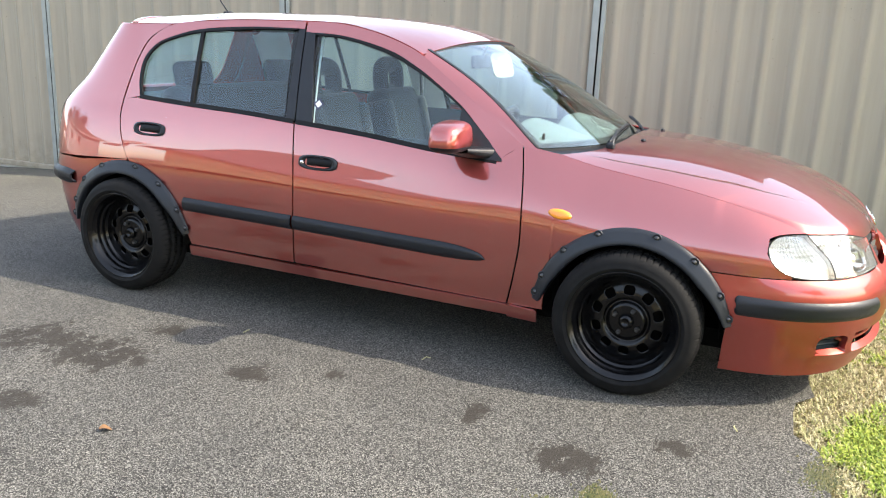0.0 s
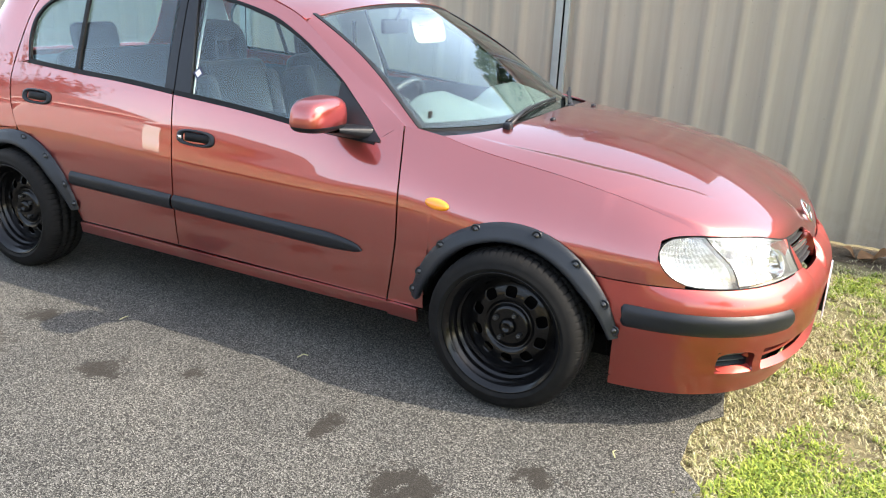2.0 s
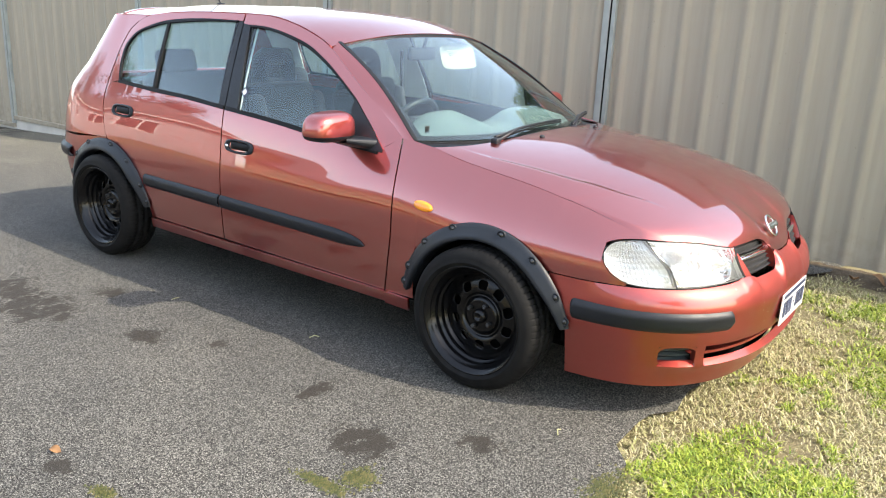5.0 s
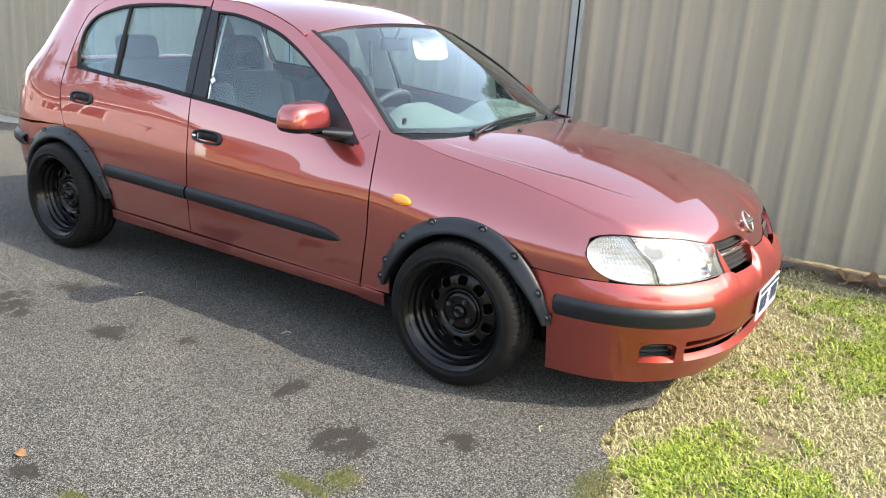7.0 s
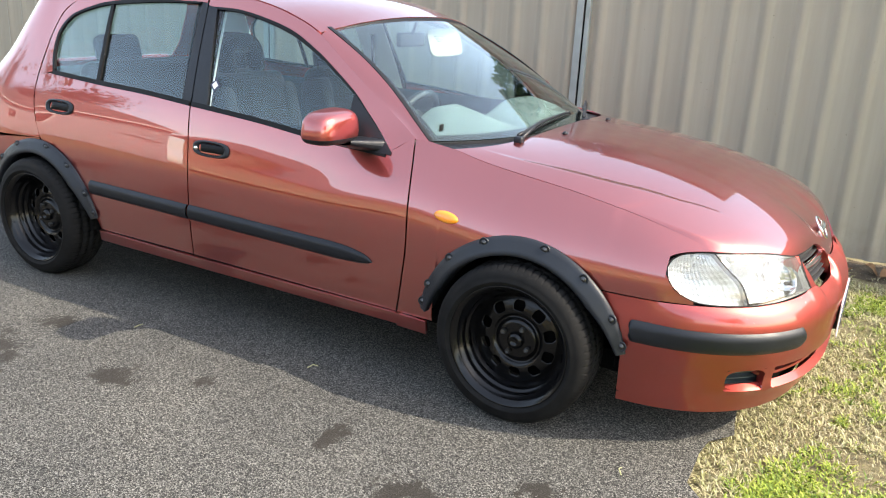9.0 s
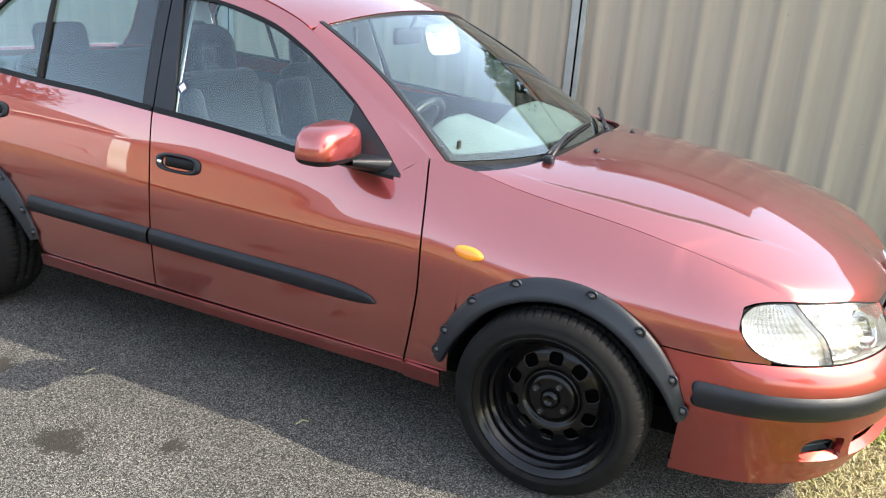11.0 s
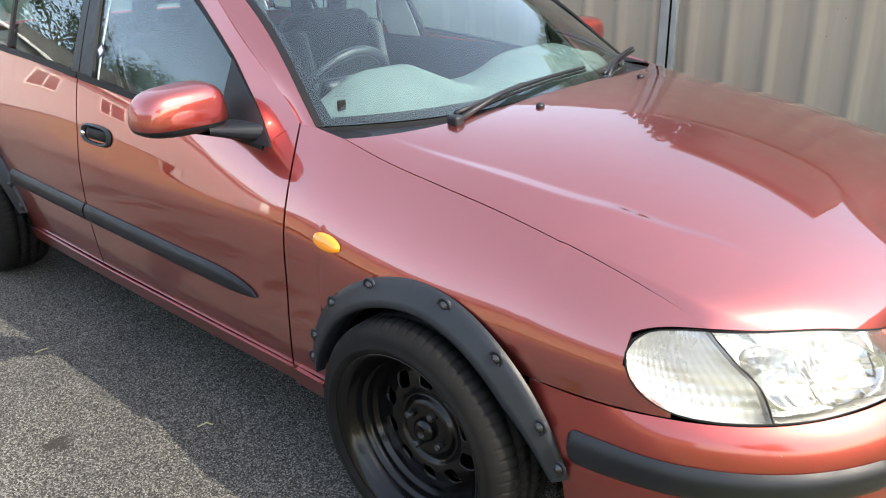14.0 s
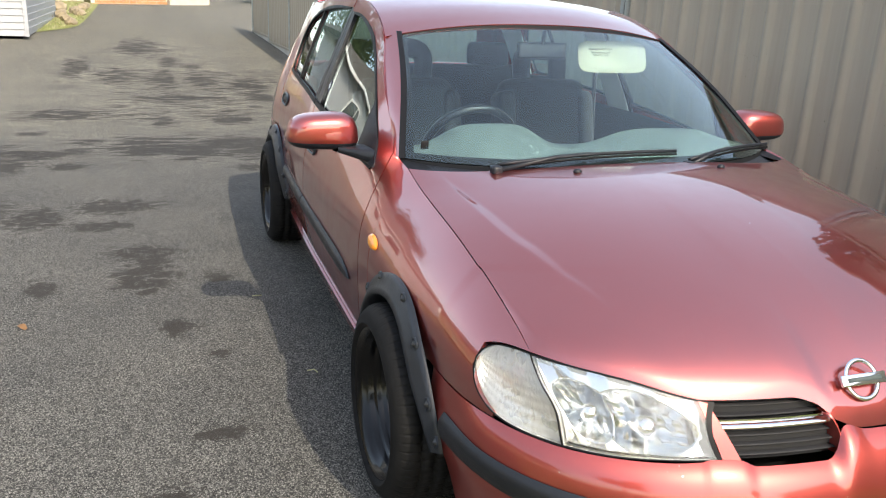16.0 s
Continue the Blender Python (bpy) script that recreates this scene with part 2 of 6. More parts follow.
RIM.node_tree.nodes["Principled BSDF"].inputs["Specular IOR Level"].default_value = 0.34
TYRE = tyre_material()
STEEL = simple("bolt_steel", (0.075, 0.075, 0.075), 0.35, 0.8)
SEAT = fabric_material("seat_cloth", (0.018, 0.021, 0.026))
SEAT_LIGHT = fabric_material("seat_cloth_light", (0.036, 0.040, 0.046))
DASH = simple("dash_plastic", (0.061, 0.081, 0.081), 0.65, grain=0.4, scale=120)
TRIM = simple("pillar_trim", (0.80, 0.80, 0.76), 0.7)
CREAM = simple("cream_vinyl", (0.20, 0.197, 0.155), 0.8)
VISOR_INK = simple("visor_ink", (0.16, 0.15, 0.11), 0.8)
DOOR_CARD = fabric_material("door_card_cloth", (0.045, 0.052, 0.060))
WHITE = simple("white_plate", (0.78, 0.78, 0.76), 0.4, vary=0.04)
BLUEBLACK = simple("plate_ink", (0.03, 0.04, 0.09), 0.5)
ASPHALT = asphalt_material()
SOIL = soil_material()
LAWN = simple("garden_lawn", (0.20, 0.22, 0.06), 0.9, grain=0.6, scale=30, vary=0.3)
FENCE = fence_material()
POST = simple("fence_post_paint", (0.30, 0.33, 0.31), 0.45, vary=0.15)
CONCRETE = simple("concrete", (0.55, 0.53, 0.48), 0.9, grain=0.5, scale=40)
BOARD = simple("white_weatherboard", (0.36, 0.37, 0.38), 0.6, vary=0.08)
CREAM_BOARD = simple("cream_weatherboard", (0.74, 0.60, 0.38), 0.6, vary=0.08)
BRICK = simple("orange_brick", (0.50, 0.24, 0.12), 0.85, vary=0.2)
STONE = simple("sandstone", (0.30, 0.24, 0.16), 0.9, grain=0.6, scale=30, vary=0.3)
LEAF = grass_material("leaves", [(0.03, 0.055, 0.015), (0.06, 0.10, 0.025), (0.10, 0.13, 0.04)])
GRASS = grass_material("green_grass", [(0.07, 0.12, 0.012), (0.16, 0.24, 0.022), (0.33, 0.41, 0.05), (0.30, 0.33, 0.05), (0.11, 0.19, 0.018)])
STRAW = grass_material("dry_grass", [(0.46, 0.41, 0.24), (0.32, 0.28, 0.14), (0.34, 0.35, 0.13), (0.56, 0.51, 0.32), (0.24, 0.21, 0.10)])
DRY_LEAF = simple("dry_leaf", (0.20, 0.105, 0.045), 0.8, vary=0.35)
MOSS = grass_material("moss", [(0.030, 0.038, 0.01), (0.06, 0.068, 0.014), (0.11, 0.095, 0.035)])
CAR_WHITE = simple("white_car_paint", (0.80, 0.80, 0.80), 0.3, coat=1.0, vary=0.03)
CAR_GLASS = simple("dark_car_glass", (0.03, 0.04, 0.045), 0.08, coat=1.0)
CREAM_WALL = simple("cream_render", (0.50, 0.46, 0.36), 0.9, grain=0.3, scale=30)
ROOFING = simple("roof_tiles", (0.13, 0.125, 0.12), 0.85, vary=0.2)
BARK = simple("bark", (0.12, 0.09, 0.065), 0.9, grain=0.6)


# ---- mesh helpers ----
def mesh_from(name, verts, faces, material, parent=None, label="", smooth=True):
    me = bpy.data.meshes.new(name)
    me.from_pydata([tuple(v) for v in verts], [], faces)
    me.polygons.foreach_set("use_smooth", [smooth] * len(me.polygons))
    me.materials.append(material)
    me.update()
    ob = new(name, me)
    if parent is not None:
        ob.parent = parent
    if label:
        ob["label"] = label
    return ob


def part(name, bm, material, parent=None, label="", smooth=True):
    """Links a bmesh as one mesh object under a thing or a part."""
    bm.normal_update()
    for f in bm.faces:
        f.smooth = smooth
    me = bpy.data.meshes.new(name)
    bm.to_mesh(me)
    bm.free()
    me.materials.append(material)
    ob = new(name, me)
    if parent is not None:
        ob.parent = parent
    if label:
        ob["label"] = label
    return ob


def empty(name, **tags):
    return tagged(new(name), **tags)


def curve(*pts):
    """A smooth path through a few points, by chord length; takes 0..1."""
    p = [Vector(q) for q in pts]
    d = [0.0]
    for a, b in zip(p, p[1:]):
        d.append(d[-1] + (b - a).length)
    n = len(p)

    def tangent(k):
        a, b = max(0, k - 1), min(n - 1, k + 1)
        return (p[b] - p[a]) / max(1e-9, d[b] - d[a])

    def at(t):
        s = min(max(t, 0.0), 1.0) * d[-1]
        i = 0
        while i < n - 2 and s > d[i + 1]:
            i += 1
        h = d[i + 1] - d[i]
        w = (s - d[i]) / h
        return ((2 * w**3 - 3 * w * w + 1) * p[i] + (w**3 - 2 * w * w + w) * h * tangent(i)
                + (3 * w * w - 2 * w**3) * p[i + 1] + (w**3 - w * w) * h * tangent(i + 1))
    return at


def lines(*pts):
    """A path of straight pieces through points; takes 0..1 by length."""
    p = [Vector(q) for q in pts]
    d = [0.0]
    for a, b in zip(p, p[1:]):
        d.append(d[-1] + (b - a).length)

    def at(t):
        s = min(max(t, 0.0), 1.0) * d[-1]
        for i in range(len(p) - 1):
            if s <= d[i + 1] or i == len(p) - 2:
                return p[i].lerp(p[i + 1], (s - d[i]) / (d[i + 1] - d[i]))
    return at


def coons(bottom, top, left, right):
    """Fills four edge paths: bottom and top run along u, left and right along v."""
    c00, c10, c01, c11 = bottom(0), bottom(1), top(0), top(1)

    def at(u, v):
        return (bottom(u) * (1 - v) + top(u) * v + left(v) * (1 - u) + right(v) * u
                - (c00 * ((1 - u) * (1 - v)) + c10 * (u * (1 - v)) + c01 * ((1 - u) * v) + c11 * (u * v)))
    return at


def steps(n, lo=0.0, hi=1.0):
    return [lo + (hi - lo) * i / n for i in range(n + 1)]


def panel(name, us, vs, fn, material, parent=None, out=(0, -1, 0), flange=0.012, keep=None, label="", back=False):
    """A sheet over a grid of u and v, with its rim folded inwards (or a second skin behind it)."""
    pts = [Vector(fn(u, v)) for v in vs for u in us]
    nu, nv = len(us), len(vs)
    quads = []
    for j in range(nv - 1):
        for i in range(nu - 1):
            if keep is None or keep((us[i] + us[i + 1]) / 2, (vs[j] + vs[j + 1]) / 2):
                a = j * nu + i
                quads.append((a, a + 1, a + nu + 1, a + nu))
    total = Vector((0, 0, 0))
    for a, b, c, d in quads:
        total += (pts[c] - pts[a]).cross(pts[d] - pts[b])
    if total.dot(Vector(out)) < 0:
        quads = [tuple(reversed(q)) for q in quads]
    normal = [Vector((0, 0, 0)) for _ in pts]
    edges = {}
    for q in quads:
        k = (pts[q[2]] - pts[q[0]]).cross(pts[q[3]] - pts[q[1]])
        for e in range(4):
            normal[q[e]] += k
            edges[(q[e], q[(e + 1) % 4])] = 1
    verts, faces = list(pts), list(quads)
    if flange:
        inner = {}

        def sink(k):
            if k not in inner:
                n = normal[k].normalized() if normal[k].length > 0 else Vector(out)
                verts.append(pts[k])
                verts.append(pts[k] - n * flange)
                inner[k] = (len(verts) - 2, len(verts) - 1)
            return inner[k]
        for a, b in list(edges):
            if (b, a) not in edges:
                (a0, a1), (b0, b1) = sink(a), sink(b)
                faces.append((b0, a0, a1, b1))
        if back:
            base = len(verts)
            verts += [p - (n.normalized() if n.length > 0 else Vector(out)) * flange for p, n in zip(pts, normal)]
            faces += [tuple(base + k for k in reversed(q)) for q in quads]
    used = sorted({k for f in faces for k in f})
    at = {k: i for i, k in enumerate(used)}
    return mesh_from(name, [verts[k] for k in used], [tuple(at[k] for k in f) for f in faces], material, parent, label)


def box_bm(size, at=(0, 0, 0), bevel=0.0, segments=2, turn=None, bm=None):
    own = bmesh.new()
    bmesh.ops.create_cube(own, size=1.0)
    bmesh.ops.scale(own, vec=size, verts=own.verts)
    if bevel:
        bmesh.ops.bevel(own, geom=own.edges[:], offset=bevel, segments=segments, affect="EDGES", profile=0.5)
    m = Matrix.Translation(at) @ (turn or Matrix.Identity(4))
    bmesh.ops.transform(own, matrix=m, verts=own.verts)
    if bm is None:
        return own
    me = bpy.data.meshes.new("tmp")
    own.to_mesh(me)
    own.free()
    bm.from_mesh(me)
    bpy.data.meshes.remove(me)
    return bm


def lathe(profile, n, axis_at, material, name, parent=None, label="", closed=False):
    """Turns (radius, y) points about an axis along y through axis_at."""
    verts, faces = [], []
    m = len(profile)
    for k in range(n):
        a = 2 * math.pi * k / n
        for r, y in profile:
            verts.append((axis_at[0] + r * math.cos(a), axis_at[1] + y, axis_at[2] + r * math.sin(a)))
    for k in range(n):
        for i in range(m - 1):
            a, b = k * m + i, ((k + 1) % n) * m + i
            faces.append((a, b, b + 1, a + 1))
    ob = mesh_from(name, verts, faces, material, parent, label)
    return ob


def tube(name, pts, radius, material, parent=None, sides=8, label="", taper=1.0):
    """A round bar along points."""
    p = [Vector(q) for q in pts]
    verts, faces = [], []
    for i, q in enumerate(p):
        d = (p[min(i + 1, len(p) - 1)] - p[max(i - 1, 0)]).normalized()
        a = d.orthogonal().normalized() if abs(d.z) > 0.95 else d.cross(Vector((0, 0, 1))).normalized()
        b = d.cross(a)
        r = radius * (1 + (taper - 1) * i / max(1, len(p) - 1))
        for k in range(sides):
            t = 2 * math.pi * k / sides
            verts.append(q + (a * math.cos(t) + b * math.sin(t)) * r)
    for i in range(len(p) - 1):
        for k in range(sides):
            a, b = i * sides + k, i * sides + (k + 1) % sides
            faces.append((a, b, b + sides, a + sides))
    faces.append(tuple(reversed(range(sides))))
    faces.append(tuple(range((len(p) - 1) * sides, len(p) * sides)))
    return mesh_from(name, verts, faces, material, parent, label)


def table(xs, ys, x):
    """A monotone smooth curve through a few control points."""
    n = len(xs)
    if x <= xs[0]:
        return ys[0]
    if x >= xs[-1]:
        return ys[-1]
    i = 0
    while x > xs[i + 1]:
        i += 1

    def slope(k):
        if k == 0:
            return (ys[1] - ys[0]) / (xs[1] - xs[0])
        if k == n - 1:
            return (ys[-1] - ys[-2]) / (xs[-1] - xs[-2])
        a, b = (ys[k] - ys[k - 1]) / (xs[k] - xs[k - 1]), (ys[k + 1] - ys[k]) / (xs[k + 1] - xs[k])
        if a * b <= 0:
            return 0.0
        ha, hb = xs[k] - xs[k - 1], xs[k + 1] - xs[k]
        return 3 * (ha + hb) / ((2 * hb + ha) / a + (hb + 2 * ha) / b)
    h = xs[i + 1] - xs[i]
    t = (x - xs[i]) / h
    return ((2 * t**3 - 3 * t * t + 1) * ys[i] + (t**3 - 2 * t * t + t) * h * slope(i)
            + (3 * t * t - 2 * t**3) * ys[i + 1] + (t**3 - t * t) * h * slope(i + 1))


# ---- setting ----
def ground_z(x, y):
    """The driveway dips behind the car and climbs again to the street."""
    return table((-45.0, -32.0, -26.0, -23.0, -20.6, -18.0, -15.4, -12.7, -10.3, -7.0, -4.5, -3.0), (0.73, 0.46, 0.24, 0.13, 0.05, -0.04, -0.15, -0.24, -0.28, -0.20, -0.06, 0.0), x)


def fence_y(x):
    return 2.03 + 0.04 * (x - 0.36) if x < 0.36 else 2.03 + 0.03 * (x - 0.36)


def lawn_edge(y):
    """Where the asphalt gives way to the lawn."""
    return 2.0 + 0.06 * math.sin(3.1 * y + 0.6) + 0.035 * math.sin(9.7 * y) + 0.02 * math.sin(23.0 * y + 1.0) + (0.05 * (-y - 1.0) if y < -1.0 else 0.0)


def sheet(name, xs, ys, fn, material, kind="structure", label="", category=""):
    verts = [fn(x, y) for y in ys for x in xs]
    n = len(xs)
    faces = [(j * n + i, j * n + i + 1, (j + 1) * n + i + 1, (j + 1) * n + i) for j in range(len(ys) - 1) for i in range(n - 1)]
    return tagged(mesh_from(name, verts, faces, material), label, category, "", kind)


far_x = [-900, -300, -120, -60] + steps(60, -46, 14) + [25, 60, 150, 400, 900]
far_y = [-900, -300, -120, -60, -30, -16] + steps(12, -10, 14) + [25, 60, 150, 400, 900]
sheet("ground", far_x, far_y, lambda x, y: (x, y, ground_z(x, y) - 0.03), SOIL, label="dry sandy lawn soil reaching into the distance", category="ground")
road_y = steps(90, -6.5, 2.6)
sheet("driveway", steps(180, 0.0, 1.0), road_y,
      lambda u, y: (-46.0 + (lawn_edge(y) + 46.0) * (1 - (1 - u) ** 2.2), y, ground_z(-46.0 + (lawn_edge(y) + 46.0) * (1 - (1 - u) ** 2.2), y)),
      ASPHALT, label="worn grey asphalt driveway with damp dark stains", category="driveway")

# fence of ribbed steel sheets
SEAMS = [0.36 + 2.62 * k for k in range(-8, 4)]
fence = empty("fence", label="tall beige ribbed steel sheet fence along the driveway", category="fence", kind="structure")
PITCH = 0.2045


RIB = [0.26 + 0.48 * k / 12 for k in range(13)]


def rib(x):
    """Depth of the ribbed sheet towards the driveway: a soft rounded rib in each pitch."""
    t = ((x - 0.16) / PITCH) % 1.0
    k = min(1.0, abs(t - 0.5) / 0.24)
    return 0.021 * (0.5 + 0.5 * math.cos(math.pi * k)) ** 0.8


for a, b in zip(SEAMS, SEAMS[1:]):
    TOP = 1.82 if a > -2.4 else 1.70
    knots = {a + 0.036, b - 0.050}
    k = math.floor((a - 0.16) / PITCH) - 1
    while 0.16 + k * PITCH < b:
        for f in RIB:
            x = 0.16 + (k + f) * PITCH
            if a + 0.036 < x < b - 0.050:
                knots.add(x)
        k += 1
    xs = sorted(knots)
    low = ground_z((a + b) / 2, 2) + (0.035 if a > -6 else 0.09)
    zs = [low, 0.6 + low, 1.2 + low, TOP + low - 0.035]
    verts = [(x, fence_y(x) - rib(x), z) for z in zs for x in xs] + [(x, fence_y(x) + 0.004, z) for z in (low, TOP + low - 0.035) for x in xs]
    n = len(xs)
    faces = [(j * n + i, j * n + i + 1, (j + 1) * n + i + 1, (j + 1) * n + i) for j in range(3) for i in range(n - 1)]
    faces += [(5 * n + i, 5 * n + i + 1, 4 * n + i + 1, 4 * n + i) for i in range(n - 1)]
    mesh_from("fence_panel", verts, faces, FENCE, fence)
    # post of folded steel at the seam, with its shadow gap
    y = fence_y(a)
    for dx, wide in ((-0.030, 0.050), (0.023, 0.030)):
        part("fence_post", box_bm((wide, 0.045, TOP + 0.06), (a + dx, y - 0.012, (TOP + 0.06) / 2 + low - 0.07), 0.004), POST, fence, smooth=False)
    part("seam_gap", box_bm((0.016, 0.034, TOP + 0.02), (a + 0.001, y - 0.012, TOP / 2 + low - 0.03)), DARK, fence, smooth=False)
    mid, length = (a + b) / 2, b - a - 0.02
    turn = Matrix.Rotation(math.atan2(fence_y(b) - fence_y(a), b - a), 4, "Z")
    part("top_rail", box_bm((length, 0.05, 0.05), (mid, fence_y(mid) - 0.012, TOP + low - 0.025), 0.006, turn=turn), FENCE, fence, smooth=False)
    if a < 0.3:
        part("bottom_rail", box_bm((length, 0.045, 0.05), (mid, fence_y(mid) - 0.018, low + 0.0), 0.006, turn=turn), FENCE, fence, smooth=False)
    if a < -6:
        # pale concrete plinth under the stepped panels
        part("plinth", box_bm((length, 0.06, 0.34), (mid, fence_y(mid) + 0.012, low - 0.19), 0.008, turn=turn), CONCRETE, fence, smooth=False)


# ---- the car: body shape ----
def ease(t):
    t = min(1.0, max(0.0, t))
    return t * t * (3 - 2 * t)


def bonnet_edge_z(x):
    """Height of the gap between bonnet and wing."""
    return table((0.90, 1.05, 1.215, 1.37, 1.53, 1.675, 1.75, 1.81, 1.868), (0.922, 0.888, 0.863, 0.841, 0.811, 0.778, 0.757, 0.738, 0.7145), x)


def belt_z(x):
    if x > 0.90:
        return bonnet_edge_z(min(x, 1.868))
    return table((-2.0, -1.2, -0.3, 0.4, 0.70, 0.82, 0.9), (0.985, 0.965, 0.93, 0.915, 0.943, 0.936, 0.922), x)


def belt_y(x):
    return table((-2.0, -1.2, -0.3, 0.4, 0.70, 0.82, 0.9, 1.5), (0.70, 0.775, 0.795, 0.780, 0.7465, 0.7425, 0.742, 0.742), x)


def width(x):
    return table((-2.0, -1.5, -0.8, 0.6, 1.3, 1.55), (0.80, 0.84, 0.848, 0.848, 0.85, 0.85), x)


def side_mid(x, z):
    w, zb, yb = width(x), belt_z(x), belt_y(x)
    if z <= 0.58:
        return w - 0.045 * ((0.58 - z) / 0.38) ** 2
    if z <= zb:
        return w - (w - yb) * ((z - 0.58) / (zb - 0.58)) ** 2.1
    # above the belt the slope carries on, then eases into the lean of the glass
    h = z - zb
    steep = max(0.0, 2.1 * (w - yb) / (zb - 0.58) - 0.34) * ease((x - 0.38) / 0.30)
    return yb - 0.34 * h - 0.13 * h * h - steep * 0.05 * (1 - math.exp(-h / 0.05))


def nose_off(z):
    return -0.10 * max(0.0, (z - 0.45) / 0.24) ** 1.7 - 0.04 * max(0.0, (0.3 - z) / 0.1) ** 2 * 0.5


def tail_len(z):
    """How far the tail reaches behind x = -1.40 at each height."""
    return table((0.2, 0.35, 0.6, 0.66, 0.85, 0.93, 1.0, 1.07, 1.2, 1.38), (0.58, 0.645, 0.680, 0.668, 0.665, 0.650, 0.585, 0.500, 0.395, 0.265), z)


def ends(x, z):
    """Rounding of the front corner in plan."""
    t = min(1.0, (x - 1.55) / (0.665 + nose_off(z)))
    return (1 - t**2.6) ** (1 / 2.6)


def half(x, z):
    """Half-width of the body at station x and height z, ends rounded in plan."""
    if x > 1.55:
        y = 0.85 * ends(x, z)
        if z <= 0.58:
            return (side_mid(1.55, z) / 0.85) * y
        zb = bonnet_edge_z(min(x, 1.868))
        fall = 0.85 * ends(min(x, 1.868), zb) - 0.738
        return max(0.01, y - fall * ((z - 0.58) / (zb - 0.58)) ** 2.1)
    if x < -1.40:
        t = min(1.0, (-1.40 - x) / tail_len(z))
        return side_mid(-1.40, z) * (1 - t**4.2) ** (1 / 4.2)
    return side_mid(x, z)


def nose(s, z):
    """The rounded front: s = 0 at the side, 1 at the middle."""
    a = (1 - s) * math.pi / 2
    c, d = math.cos(a), math.sin(a)
    r = (c**2.6 + d**2.6) ** (-1 / 2.6)
    return Vector((1.55 + (0.665 + nose_off(z)) * r * c, -side_mid(1.55, z) * r * d, z))


def tail(s, z):
    """The rounded rear: s = 0 at the side, 1 at the middle."""
    a = (1 - s) * math.pi / 2
    c, d = math.cos(a), math.sin(a)
    r = (c**4.2 + d**4.2) ** (-1 / 4.2)
    return Vector((-1.40 - tail_len(z) * r * c, -side_mid(-1.40, z) * r * d, z))


def skin(p, lift=0.0):
    """A point of the right-hand side from its station and height; the doors and wing stand fuller than the ends."""
    x, z = p[0], p[1]
    y = -half(x, z) - lift
    top = ease((belt_z(x) - z + 0.02) / 0.30)
    glass_k = 0.75 * ease((1.36 - z) / 0.45)
    over = glass_k - top
    k = (top + 0.5 * (over + math.sqrt(over * over + 0.006)) * (1 - ease((x - 0.25) / 0.60))) * ease((1.78 - x) / 0.62) * ease((x + 1.35) / 1.2)
    d = 0.028 * k / (y + 3.45)
    return Vector((x + (2.2 - x) * d, y - 0.028 * k, z + (1.46 - z) * d))


def mirrored(fn, sign):
    return fn if sign < 0 else (lambda u, v: Vector((1, -1, 1)) * Vector(fn(u, v)))


car = empty("car", label="copper red five-door hatchback with black arch flares, parked on asphalt", category="car")


def side_panel(name, us, vs, edge, material, sign, lift=0.0, flange=0.012, back=False, parent=None, label=""):
    fn = mirrored(lambda u, v: skin(edge(u, v), lift), sign)
    return panel(name, us, vs, fn, material, parent or car, out=(0, sign, 0), flange=flange, back=back, label=label)


WHEEL_X = {"front": 1.25, "rear": -1.345}
ARCH_X = {"front": 1.258, "rear": -1.362}
HUB_Z = 0.278
ARCH_R = 0.374
GAP = 0.0035


def arch_z(x, which):
    d = x - ARCH_X[which] + (0.012 if which == "front" else 0.0)
    return HUB_Z - 0.006 + math.sqrt(max(0.0, ARCH_R**2 - d * d))


door_front_edge = curve((0.731, 0.268), (0.758, 0.396), (0.779, 0.55), (0.774, 0.738), (0.762, 0.849), (0.742, 0.945))
door_mid_edge = curve((-0.352, 0.285), (-0.343, 0.50), (-0.345, 0.74), (-0.368, 0.950))
glass_front = [(-0.36, 1.357), (-0.224, 1.352), (-0.071, 1.326), (0.082, 1.285), (0.206, 1.228), (0.284, 1.184), (0.437, 1.085)]
gap_front = [(-0.409, 1.408), (-0.24, 1.405), (-0.055, 1.376), (0.129, 1.322), (0.218, 1.282), (0.347, 1.20), (0.527, 1.082), (0.668, 0.990), (0.742, 0.945)]
glass_rear = [(-1.318, 1.008), (-1.346, 1.10), (-1.343, 1.19), (-1.30, 1.252), (-1.243, 1.289), (-1.042, 1.345), (-0.737, 1.371), (-0.446, 1.374)]
gap_rear = [(-1.428, 0.985), (-1.406, 1.112), (-1.385, 1.20), (-1.335, 1.295), (-1.215, 1.366), (-0.99, 1.392), (-0.70, 1.405), (-0.413, 1.408)]
belt_front = curve((-0.275, 0.955), (0.024, 0.929), (0.311, 0.897), (0.64, 0.872))
belt_rear = curve((-1.318, 1.006), (-0.971, 0.988), (-0.661, 0.976), (-0.374, 0.956))


def inset(path, amount):
    """The same path drawn in by a small amount on both ends of x."""
    return lambda t: path(t) + Vector((amount, 0))


